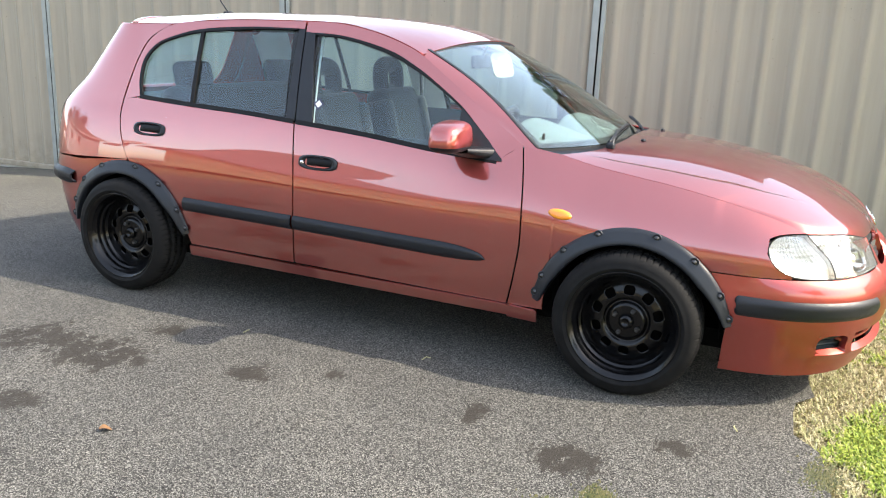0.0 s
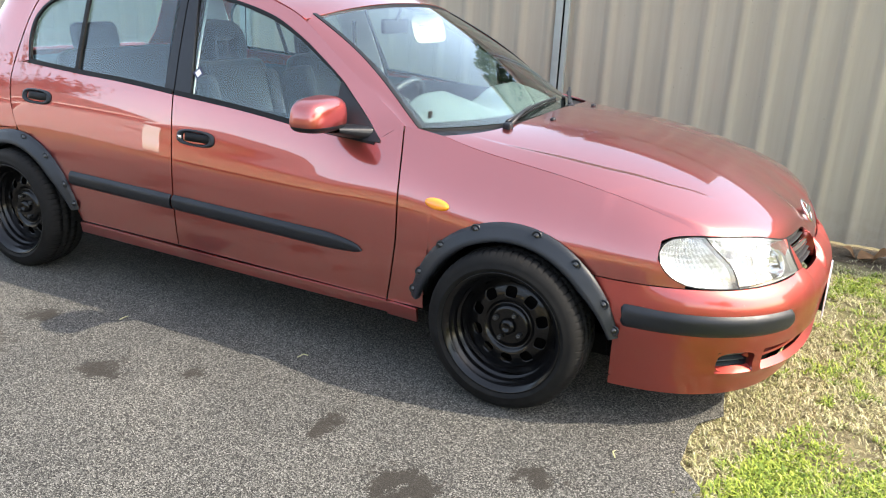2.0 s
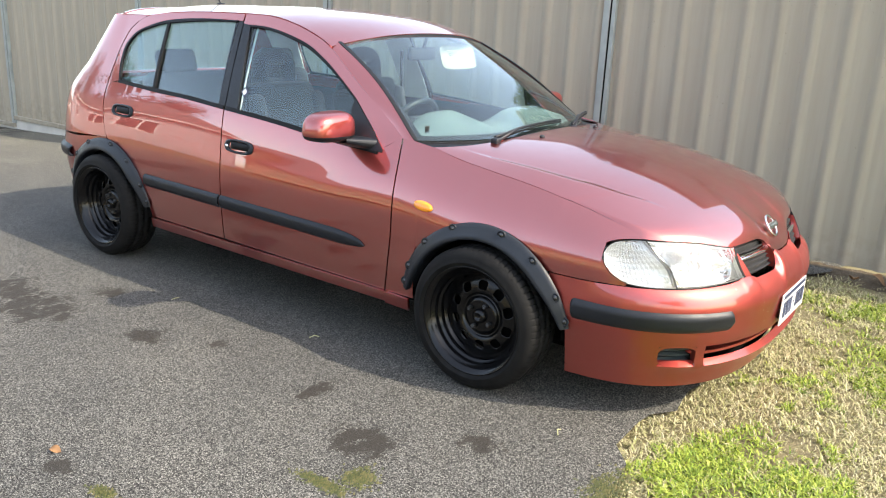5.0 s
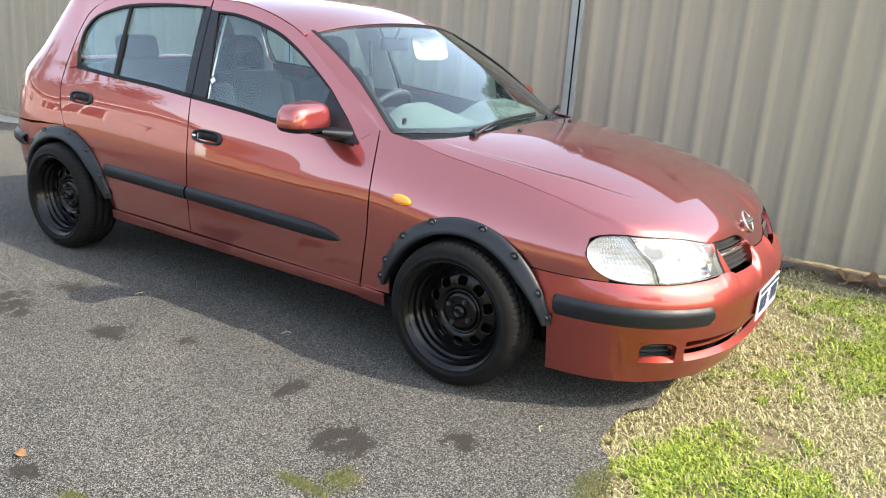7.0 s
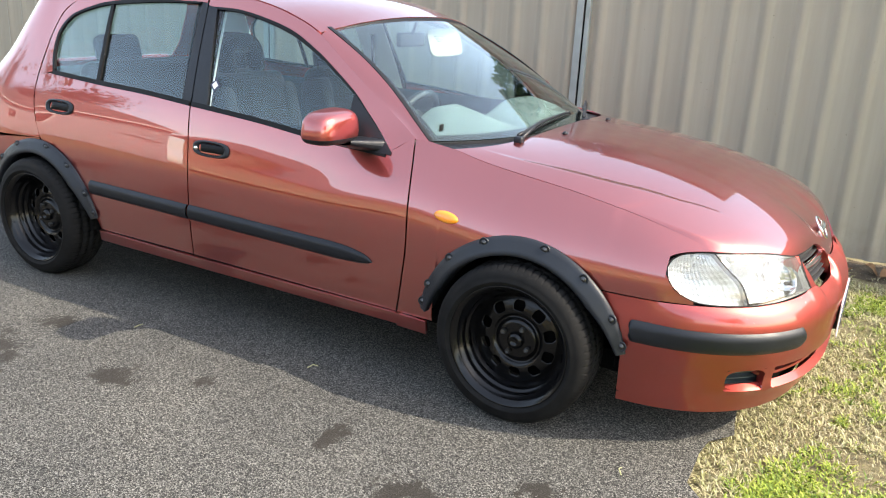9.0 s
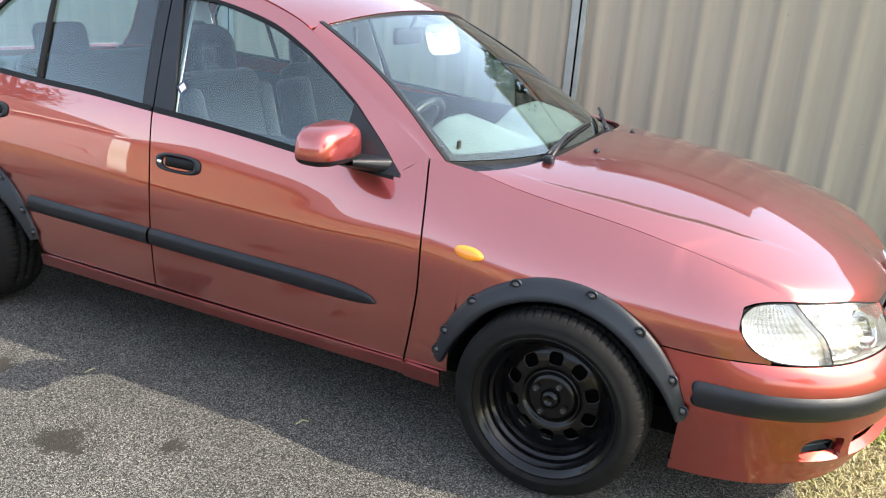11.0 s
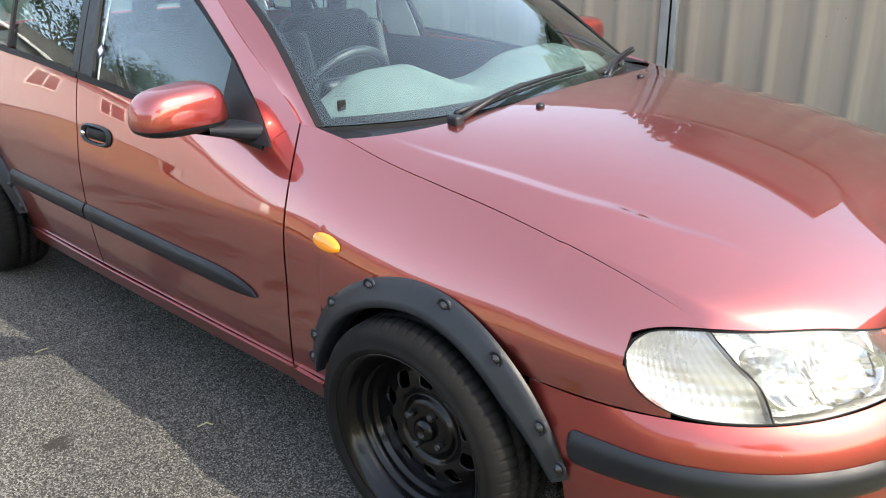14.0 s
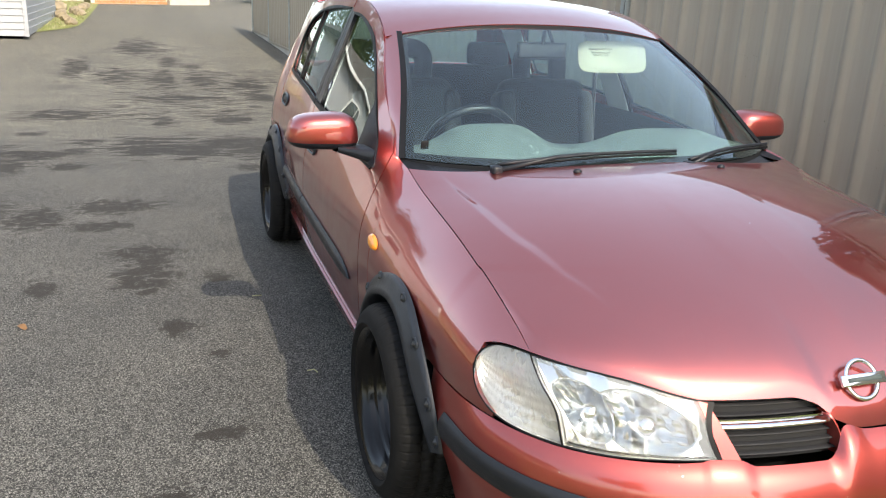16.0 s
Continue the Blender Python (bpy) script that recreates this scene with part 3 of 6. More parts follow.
def build_side(sign):
    # front door skin
    top = curve((-0.366, 0.950), (-0.275, 0.947), (0.024, 0.921), (0.311, 0.889), (0.56, 0.868), (0.655, 0.880), (0.7385, 0.938))
    bottom = lines((-0.3485, 0.288), (0.7275, 0.271))
    door = side_panel("front_door", steps(48), steps(26), coons(bottom, top, inset(door_mid_edge, GAP), inset(door_front_edge, -GAP)), PAINT, sign)
    # door frame round the front glass
    outer, inner = curve(*[(x - 0.0004 if x > -0.3 else x + 0.003, z - 0.0006) for x, z in gap_front]), curve(*([(-0.404, 1.362)] + glass_front + [(0.50, 1.03), (0.655, 0.885)]))
    side_panel("window_frame", steps(40), steps(5), lambda u, v: inner(u).lerp(outer(u), v), PAINT, sign, parent=door)
    # rear door skin
    low = []
    for k in range(8):
        a = radians(8 + 67 * k / 7)
        low.append((ARCH_X["rear"] + (ARCH_R + 0.006) * math.cos(a), HUB_Z + (ARCH_R + 0.006) * math.sin(a)))
    left = curve((-0.968, 0.290), *low[1:], (-1.345, 0.690), (-1.398, 0.802), (-1.424, 0.905), (-1.4245, 0.985))
    rear = side_panel("rear_door", steps(34), steps(40),
                      coons(lines((-0.968, 0.290), (-0.3555, 0.288)), curve((-1.4245, 0.985), (-1.318, 0.998), (-0.971, 0.980), (-0.661, 0.968), (-0.3715, 0.950)), left, inset(door_mid_edge, -GAP)),
                      PAINT, sign)
    outer, inner = curve(*[(x + 0.004 if x < -0.5 else x - 0.002, z - 0.001) for x, z in gap_rear]), curve(*(glass_rear + [(-0.415, 1.372)]))
    side_panel("window_frame", steps(40), steps(4), lambda u, v: inner(u).lerp(outer(u), v), PAINT, sign, parent=rear)
    # sill
    side_panel("sill", steps(40), steps(4), coons(lines((-0.975, 0.232), (0.86, 0.214)), lines((-0.972, 0.283), (0.735, 0.263)), lines((-0.975, 0.232), (-0.972, 0.283)), lines((0.86, 0.214), (0.735, 0.263))), PAINT, sign, lift=0.011)
    side_panel("sill_end", steps(6), steps(4), coons(lines((0.735, 0.208), (0.868, 0.203)), lines((0.735, 0.263), (0.868, 0.258)), lines((0.735, 0.208), (0.735, 0.263)), lines((0.868, 0.203), (0.868, 0.258))), PAINT, sign, lift=0.013)

    # front wing
    def wing(u, v):
        x0 = 0.7345 + (1.742 - 0.7345) * u
        lo = 0.266 if x0 < 0.90 else arch_z(x0, "front") + 0.006
        if x0 > ARCH_X["front"] + 0.25:
            lo = max(0.549, lo)
        lo = 0.266 + (lo - 0.266) * min(1.0, max(0.0, (x0 - 0.86) / 0.03)) if x0 < 1.0 else lo
        hi = 0.945 - 0.023 * min(1.0, (x0 - 0.7345) / 0.1655) if x0 < 0.90 else bonnet_edge_z(x0)
        shift = (door_front_edge(v)[0] + GAP - 0.7345) * (1 - u) ** 5
        return Vector((x0 + shift, lo + (hi - 0.0015 - lo) * v))
    us = sorted(set(steps(60) + [0.125, 0.155]))
    side_panel("front_wing", us, steps(26), wing, PAINT, sign)
    tip_low = curve((1.742, 0.640), (1.750, 0.622), (1.778, 0.590), (1.838, 0.560))
    side_panel("front_wing_tip", steps(10), steps(8), lambda u, v: Vector((1.742 + 0.096 * u, 0.549 + 0.001 + (tip_low(u)[1] - 0.552) * v)), PAINT, sign)
    tip_top = curve((1.742, 0.690), (1.760, 0.700), (1.80, 0.709), (1.868, 0.7145))
    side_panel("front_wing_top", steps(10), steps(6), lambda u, v: Vector((1.742 + 0.126 * u, (tip_top(u)[1] + 0.002) * (1 - v) + v * max(tip_top(u)[1] + 0.0025, bonnet_edge_z(1.742 + 0.126 * u) - 0.0012))), PAINT, sign)

    # rear quarter: behind the door, over the arch, up to the roof and round to the tail lamp
    def quarter(u, v):
        edge = curve((-1.352, 0.690), (-1.405, 0.802), (-1.431, 0.905), (-1.432, 0.985), (-1.410, 1.112), (-1.389, 1.20), (-1.339, 1.297), (-1.217, 1.368))
        e = edge(v)
        z_end = 0.665 + (1.360 - 0.665) * v
        x_end = tail(0.448, z_end).x
        return e.lerp(Vector((x_end, z_end)), u)
    side_panel("rear_quarter", steps(24), steps(30), quarter, PAINT, sign)

    def quarter_low(u, v):
        x0 = -1.349 - 0.285 * u
        lo = arch_z(x0, "rear") + 0.006
        hi = 0.688 - 0.024 * u * 0 + (0.6655 - 0.688) * min(1.0, u * 1.0)
        return Vector((x0 - 0.005, max(lo, 0.0) + (max(hi - lo, 0.003)) * v)) if lo < hi else Vector((x0, hi))
    side_panel("rear_arch", steps(14), steps(5), quarter_low, PAINT, sign)

    # black pillar between the doors, with the gap down its middle
    for x0, x1, x2, x3 in ((-0.446, -0.412, -0.421, -0.371), (-0.405, -0.357, -0.364, -0.276)):
        side_panel("pillar_trim", steps(4), steps(16), lambda u, v, a=x0, b=x1, c=x2, d=x3: Vector((c + (a - c) * v + ((d + (b - d) * v) - (c + (a - c) * v)) * u, 0.958 + 0.418 * v)), BLACK, sign, lift=-0.002)
    side_panel("pillar_core", steps(4), steps(16), lambda u, v: Vector((-0.440 + 0.150 * u - 0.075 * (v - 0.45), 0.70 + 0.68 * v)), DARK, sign, lift=-0.016)
    # window seals along the belt
    side_panel("belt_seal", steps(30), steps(2), lambda u, v: belt_front(u) + Vector((-0.085 * (1 - u) ** 3, -0.010 + 0.02 * v)), RUBBER, sign, lift=0.005, parent=door)
    side_panel("belt_seal", steps(30), steps(2), lambda u, v: belt_rear(u) + Vector((0, -0.010 + 0.02 * v)), RUBBER, sign, lift=0.005, parent=rear)
    arc = curve(*(glass_front + [(0.50, 1.03), (0.648, 0.885)]))
    mid = Vector((0.0, 1.1))
    side_panel("window_seal", steps(44), steps(2), lambda u, v: arc(u) + (mid - arc(u)).normalized() * (0.016 * v - 0.002), RUBBER, sign, lift=0.003, parent=door)
    arc2 = curve(*glass_rear)
    mid2 = Vector((-0.9, 1.15))
    side_panel("window_seal", steps(44), steps(2), lambda u, v: arc2(u) + (mid2 - arc2(u)).normalized() * (0.016 * v - 0.002), RUBBER, sign, lift=0.003, parent=rear)

    # glass
    def pane(name, top_path, bottom_path, owner):
        fn = mirrored(lambda u, v: skin(bottom_path(u).lerp(top_path(u), v), -0.012), sign)
        ob = panel(name, steps(24), steps(12), fn, GLASS, owner, out=(0, sign, 0), flange=0.004, back=True)
        ob.visible_shadow = False
        return ob
    pane("window_glass", curve(*([(-0.365, 1.36)] + glass_front[1:] + [(0.46, 1.06)])), curve((-0.285, 0.945), (0.024, 0.919), (0.311, 0.889), (0.46, 0.88)), door)
    top = curve((-1.0, 1.352), (-0.85, 1.366), (-0.737, 1.373), (-0.44, 1.377))
    pane("window_glass", top, lines((-0.975, 0.982), (-0.415, 0.955)), rear)
    qtr = curve((-1.325, 1.0), (-1.349, 1.10), (-1.346, 1.19), (-1.30, 1.256), (-1.243, 1.292), (-1.13, 1.327), (-1.01, 1.352))
    pane("quarter_glass", qtr, curve((-1.32, 0.998), (-1.15, 0.992), (-0.985, 0.982)), rear)
    side_panel("glass_divider", steps(2), steps(14), lambda u, v: Vector((-0.988 - 0.028 * v + 0.020 * u, 0.982 + 0.362 * v)), RUBBER, sign, lift=0.001, parent=rear)
    # sail piece for the door mirror
    side_panel("mirror_sail", steps(12), steps(10), lambda u, v: Vector((0.447 + 0.215 * u - 0.008 * (1 - u) * (1 - v), 0.872 + 0.006 * (1 - u) + v * (1.075 - 0.187 * u - 0.878))), BLACK, sign, lift=0.006, flange=0.02, parent=door)

    # side moulding strips
    def strip(name, x0, x1, tip, owner):
        def fn(u, v):
            x = x0 + (x1 - x0) * u
            taper = 1.0
            if tip and u > 0.78:
                taper = math.sqrt(max(0.0, 1 - ((u - 0.78) / 0.22) ** 2))
            mid = 0.492 - 0.022 * (x + 0.35) / 0.95 if x > -0.35 else 0.491 - 0.02 * (x + 0.35)
            drop = -0.012 * (1 - taper)
            z = mid - 0.004 + drop + (v - 0.5) * 0.068 * max(taper, 0.04)
            swell = 0.016 * (1 - abs(2 * v - 1) ** 3.0) * max(0.3, taper) + 0.002
            return skin((x, z), swell)
        return panel(name, steps(50), steps(10), mirrored(fn, sign), BLACK, owner, out=(0, sign, 0), flange=0.006)
    strip("side_moulding", -0.339, 0.630, True, door)
    strip("side_moulding", -0.985, -0.352, False, rear)

    # door handles: bowl, bezel, grip
    for x0, z0, owner in ((-0.213, 0.782, door), (-1.218, 0.852, rear)):
        def bezel(u, v, x0=x0, z0=z0):
            a = 2 * math.pi * u
            c, d = math.cos(a), math.sin(a)
            r = (abs(c) ** 3.0 + abs(d) ** 3.0) ** (-1 / 3.0)
            k = 1.0 - 0.30 * v
            p = (x0 + 0.104 * r * c * k, z0 + 0.034 * r * d * k)
            return skin(p, 0.003 + 0.007 * math.sin(math.pi * v))
        handle = panel("handle_bezel", steps(40), steps(5), mirrored(bezel, sign), BLACK, owner, out=(0, sign, 0), flange=0)
        def bowl(u, v, x0=x0, z0=z0):
            a = 2 * math.pi * u
            c, d = math.cos(a), math.sin(a)
            r = (abs(c) ** 3.0 + abs(d) ** 3.0) ** (-1 / 3.0)
            k = 0.72 * (1 - v)
            return skin((x0 + 0.104 * r * c * k, z0 + 0.034 * r * d * k), 0.003 - 0.03 * math.sin(math.pi / 2 * v))
        panel("handle_bowl", steps(24), steps(5), mirrored(bowl, sign), DARK, handle, out=(0, sign, 0), flange=0)
        def grip(u, v, x0=x0, z0=z0):
            a = math.pi * (v - 0.5) * 1.9
            return skin((x0 + 0.012 + 0.070 * (2 * u - 1), z0 + 0.004 + 0.019 * math.sin(a)), 0.003 + 0.008 * math.cos(a) * (1 - abs(2 * u - 1) ** 6))
        panel("handle_grip", steps(14), steps(8), mirrored(grip, sign), RUBBER, handle, out=(0, sign, 0), flange=0)
        if owner is door:
            p = skin((x0 - 0.083, z0 - 0.004), 0.007)
            lathe([(0.0, -0.004), (0.009, -0.003), (0.010, 0.004)], 14, (p.x, p.y if sign < 0 else -p.y, p.z), CHROME, "key_lock", owner)

    # amber side indicator
    def lens(u, v):
        a, r = 2 * math.pi * u, 1 - v
        return skin((0.942 + 0.050 * r * math.cos(a), 0.690 + 0.021 * r * math.sin(a) - 0.004 * r * math.cos(a)), 0.002 + 0.012 * math.sqrt(max(0.0, 1 - r**3)))
    panel("side_indicator", steps(32), steps(8), mirrored(lens, sign), AMBER, car, out=(0, sign, 0), flange=0, label="amber plastic side indicator")

    # wheel arch flares
    for which, ro in (("front", 0.402), ("rear", 0.404)):
        cx = ARCH_X[which]
        a0, a1 = radians(10), radians(173)

        def profile(v, a):
            """Radius and outward offset across the flare, from the body edge to the tucked-in lip."""
            r = float(np.interp(v, (0, 0.10, 0.7, 0.86, 1.0), (ro, ro - 0.003, 0.346, 0.338, 0.334)))
            lift = float(np.interp(v, (0, 0.10, 0.7, 0.86, 1.0), (0.001, 0.012, 0.040, 0.036, -0.03)))
            slim = min(1.0, 0.42 + 0.58 * max(0.0, (a - a0) / radians(30)) ** 0.8, 0.55 + 0.45 * max(0.0, (a1 - a) / radians(24)) ** 0.8)
            return ro - (ro - r) * slim, lift * (0.5 + 0.5 * slim) if lift > 0 else lift

        def fn(u, v, cx=cx):
            a = a0 + (a1 - a0) * u
            r, lift = profile(v, a)
            x, z = cx + r * math.cos(a), HUB_Z + r * math.sin(a)
            xo, zo = cx + ro * math.cos(a), HUB_Z + ro * math.sin(a)
            y = -half(xo, zo) * (1 - 0.5 * min(1, v)) - half(x, max(z, 0.3)) * 0.5 * min(1, v) - lift - (0.022 if cx > 0 else 0.004)
            return Vector((x, y, z))
        name = "arch_flare"
        flare = panel(name, steps(60), [0, 0.04, 0.10, 0.25, 0.4, 0.55, 0.7, 0.78, 0.86, 0.93, 1.0], mirrored(fn, sign), FLARE, car, out=(0, sign, 0), flange=0.004, label="bolt-on black plastic wheel arch flare")
        for deg in (168, 156, 134, 111, 77, 52.5, 28.7, 14.4):
            a = radians(deg)
            u = (a - a0) / (a1 - a0)
            p = mirrored(fn, sign)(min(max(u, 0), 1), 0.24)
            lathe([(0.0, -0.007), (0.0045, -0.007), (0.005, -0.0035), (0.0105, -0.003), (0.0115, 0.004)] if sign < 0 else [(0.0115, -0.004), (0.0105, 0.003), (0.005, 0.0035), (0.0045, 0.007), (0.0, 0.007)],
                  10, p, STEEL, "flare_bolt", flare)
            lathe([(0.0, -0.0005), (0.015, -0.0008), (0.0175, -0.0025), (0.019, 0.004)] if sign < 0 else [(0.019, -0.004), (0.0175, 0.0025), (0.015, 0.0008), (0.0, 0.0005)], 14, p, FLARE, "bolt_pocket", flare)
        # liner of the wheel well
        def liner(u, v, cx=cx):
            a = math.pi * u
            r = 0.355
            return Vector((cx + r * math.cos(a), -0.83 + 0.36 * v, HUB_Z + r * math.sin(a)))
        panel("arch_liner", steps(24), steps(2), mirrored(liner, sign), DARK, car, out=(0, 0, -1), flange=0)


build_side(-1)
build_side(1)


# ---- the car: bonnet, roof, glass and ends ----
def roof_side(x):
    """Height of the roof's outer edge."""
    return table((-1.75, -1.50, -1.215, -0.99, -0.70, -0.41, -0.24, -0.055, 0.129, 0.222), (1.352, 1.366, 1.372, 1.396, 1.409, 1.412, 1.409, 1.380, 1.326, 1.286), x)


def roof_mid(x):
    return table((-1.80, -1.5, -1.0, -0.5, -0.15, 0.05, 0.18, 0.315), (1.392, 1.425, 1.452, 1.458, 1.443, 1.422, 1.395, 1.354), x)


def roof(u, v):
    """u: front to rear, v: -1 .. 1 across."""
    w = abs(v)
    xe, xm = 0.218 - 1.718 * u, 0.312 - 2.052 * u
    ze = roof_side(xe)
    k = w**2.2
    return Vector((xm + (xe - xm) * k, v * (half(xe, ze) - 0.001), ze + (roof_mid(xm) - ze) * (1 - w**2.4)))


panel("roof", steps(60), steps(48, -1, 1), roof, PAINT, car, out=(0, 0, 1), flange=0.02)
panel("headliner", steps(20), steps(16, -0.97, 0.97), lambda u, v: roof(0.03 + 0.94 * u, v) - Vector((0, 0, 0.035)), TRIM, car, out=(0, 0, -1), flange=0)

def bonnet(u, v):
    """u: cowl to nose, v: -1 .. 1 across."""
    w = abs(v)
    xe = 0.905 + 0.963 * u
    ze = bonnet_edge_z(xe)
    ye = half(xe, ze) - 0.0015
    y = ye * w
    y1 = 0.735 * w
    zf = table((0.0, 0.06, 0.13, 0.175, 0.24, 0.43, 0.588, 0.737), (0.5985, 0.600, 0.620, 0.654, 0.670, 0.671, 0.701, 0.7145), y1)
    a, b = 0.665 + nose_off(zf), side_mid(1.55, zf)
    xf = 1.55 + a * (1 - min(1.0, y1 / b) ** 2.6) ** (1 / 2.6) - 0.003
    xr = 1.075 - 0.17 * w**4.0
    x = xr + (xf - xr) * u
    zr = 0.926 + 0.030 * (1 - w**2.2)
    zs = 0.645 + 0.0695 * (y1 / 0.735) ** 1.6
    z = zs + (zr - zs) * max(0.0, 1 - u * u) ** (0.62 + 0.1 * w) + (zf - zs) * u**6
    k = max(w**3 * (1 - u**10), w**30)
    z = z * (1 - k) + ze * k
    # crease running from the screen corner towards the lamp: the outer band stands a little proud
    line = table((0.95, 1.14, 1.30, 1.39, 1.48, 1.60, 1.70, 1.76, 1.85), (0.668, 0.662, 0.657, 0.652, 0.643, 0.615, 0.590, 0.566, 0.538), x)
    fade = min(1.0, max(0.0, (1.86 - x) / 0.30)) * min(1.0, max(0.0, (x - 0.98) / 0.35))
    t = max(0.0, 1 - (y - line) / max(0.03, ye - line)) if y > line else max(0.0, 1 - (line - y) / (0.006 + 0.030 * fade))
    z += 0.0100 * t * fade * (1.0 if v < 0 else 0.3)
    return Vector((x, math.copysign(y, v), z))


us = [math.sin(math.pi / 2 * t) for t in steps(54)]
us = [0.5 * a + 0.5 * b for a, b in zip(us, steps(54))]
panel("bonnet", us, steps(260, -1, 1), bonnet, PAINT, car, out=(0, 0, 1), flange=0.014)


def screen(u, v, sink=0.0):
    """Windscreen: u across -1 .. 1, v from the bottom up."""
    w = abs(u)
    lo = Vector((1.045 - 0.240 * w**3.0, 0.742 * u, 0.930))
    hi = Vector((0.308 - 0.090 * w**2.2, 0.594 * u, 1.350 - 0.045 * w**2.4))
    p = lo.lerp(hi, v) + Vector((0.038 * math.sin(math.pi * v**1.3) * w**5, 0, 0))
    p += Vector((0.55, 0, 0.9)).normalized() * (0.022 * math.sin(math.pi * v) * (1 - 0.6 * w * w) - sink)
    return p


glass = panel("windscreen", steps(40, -0.985, 0.985), steps(20), lambda u, v: screen(u, 0.02 + 0.96 * v, 0.004), GLASS, car, out=(1, 0, 1), flange=0.005, back=True)
glass.visible_shadow = False
# black band printed round the windscreen
panel("screen_surround", steps(72, -1, 1), [0.0, 0.03, 0.05, 0.07, 0.10, 0.15, 0.5, 0.935, 0.955, 0.975, 1.0], lambda u, v: screen(u, v, 0.012), RUBBER, car, out=(1, 0, 1), flange=0,
      keep=lambda u, v: v < 0.075 or v > 0.965 or abs(u) > 0.945)
panel("cowl", steps(40, -0.94, 0.94), steps(4), lambda u, v: Vector((0.985 - 0.215 * abs(u) ** 3.0 + (0.115 + 0.08 * abs(u) ** 3.0) * v - 0.03 * v * abs(u)**4, 0.735 * u, 0.927 - 0.022 * v)), BLACK, car, out=(0, 0, 1), flange=0.01)
panel("screen_top_seal", steps(40, -1, 1), steps(2), lambda u, v: screen(u, 0.978, 0.004).lerp(roof(0.0, u) + Vector((0.001, 0, -0.004)), v), RUBBER, car, out=(1, 0, 1), flange=0.004)
for sign in (-1, 1):
    inner = curve(*[tuple(screen(-1.0, t) + Vector((0, -0.003, 0.001))) for t in steps(8, 1.0, 0.0)])
    outer = curve(*[tuple(skin((x - 0.010, z - 0.008), -0.0025)) for x, z in gap_front[4:]])
    panel("windscreen_pillar", steps(30), steps(4), mirrored(lambda u, v: outer(u).lerp(inner(u), v) + Vector((0.3, -0.6, 0.5)).normalized() * 0.003 * math.sin(math.pi * v), sign), PAINT, car, out=(0.3, sign, 0.6), flange=0.01)
    panel("screen_seal", steps(24), steps(2), mirrored(lambda u, v: inner(u) + Vector((0.004 * v, 0.020 * v, 0.004)), sign), RUBBER, car, out=(0.5, sign * 0.3, 1), flange=0.004)

for sign in (-1, 1):
    # black seal corner between wing, pillar and windscreen
    def scuttle(u, v):
        x = 0.752 + 0.176 * u
        hi = 0.945 - 0.023 * min(1.0, max(0.0, (x - 0.7345) / 0.1655)) if x < 0.90 else bonnet_edge_z(x)
        a = skin((x, hi - 0.005))
        return a.lerp(Vector((x + 0.004, -0.672, 0.923)), v)
    panel("scuttle_corner", steps(16), steps(4), mirrored(scuttle, sign), RUBBER, car, out=(0, sign * 0.3, 1), flange=0)


def s_of(x, z):
    """The share of the rounded front at which it stands at x."""
    lo, hi = 0.0, 1.0
    for _ in range(40):
        m = (lo + hi) / 2
        if nose(m, z)[0] < x:
            lo = m
        else:
            hi = m
    return lo


FOG0, FOG1, MOUTH = s_of(1.955, 0.30), s_of(2.060, 0.30), s_of(2.083, 0.30)
REAR_CUT = s_of(1.626, 0.28)


def bumper_top(s):
    return bumper_rim(-nose(s, 0.55).y)


def bumper_rim(y):
    return table((0.0, 0.06, 0.112, 0.128, 0.142, 0.17, 0.34, 0.372, 0.40, 0.44, 0.455, 0.60, 0.72, 0.80, 0.86), (0.596, 0.598, 0.611, 0.600, 0.570, 0.548, 0.548, 0.560, 0.562, 0.562, 0.557, 0.549, 0.546, 0.547, 0.546), y)


def bumper_swell(p):
    """The bumper stands out along the height of its moulding and rolls over into a shelf below the lamps."""
    k = 0.025 * math.exp(-(((p.z - 0.405) / 0.110) ** 2))
    if p.z > 0.405:
        shelf = 0.031 * (1 - math.exp(-max(0.0, bumper_rim(abs(p.y)) - p.z) / 0.030))
        k += (shelf - k) * ease((p.z - 0.405) / 0.05) * ease((p.x - 1.68) / 0.16)
    return Vector((p.x - 1.3, p.y * 0.8, 0)).normalized() * k


def bumper(u, v):
    s = u if u <= 1 else 2 - u
    top = bumper_top(s)
    z = 0.145 + v * 0.2 / 0.5 if v <= 0.5 else 0.345 + (top - 0.345) * (v - 0.5) / 0.5
    if v < 0.1:
        z = 0.145 + v * 0.4
    p = nose(s, z)
    lip = 0.012 * max(0.0, 1 - abs(z - 0.246) / 0.03) * min(1.0, max(0.0, (s - FOG0 + 0.1) * 6))
    p += Vector((lip, -lip * (1 - s), 0)) + bumper_swell(p)
    return p if u <= 1 else Vector((p.x, -p.y, p.z))


half_us = sorted({round(t, 5) for t in steps(120, 0.24, 1.0) + steps(40, 0.0, 0.24) + [FOG0, FOG1, MOUTH, round(REAR_CUT, 5)]})
us = half_us + [2 - t for t in reversed(half_us[:-1])]
vs = [0, 0.04, 0.09, 0.14, 0.20, 0.25, 0.30, 0.36, 0.42, 0.46, 0.5, 0.55, 0.6, 0.65, 0.7, 0.75, 0.8, 0.84, 0.87, 0.895, 0.92, 0.94, 0.96, 0.975, 0.99, 1.0]


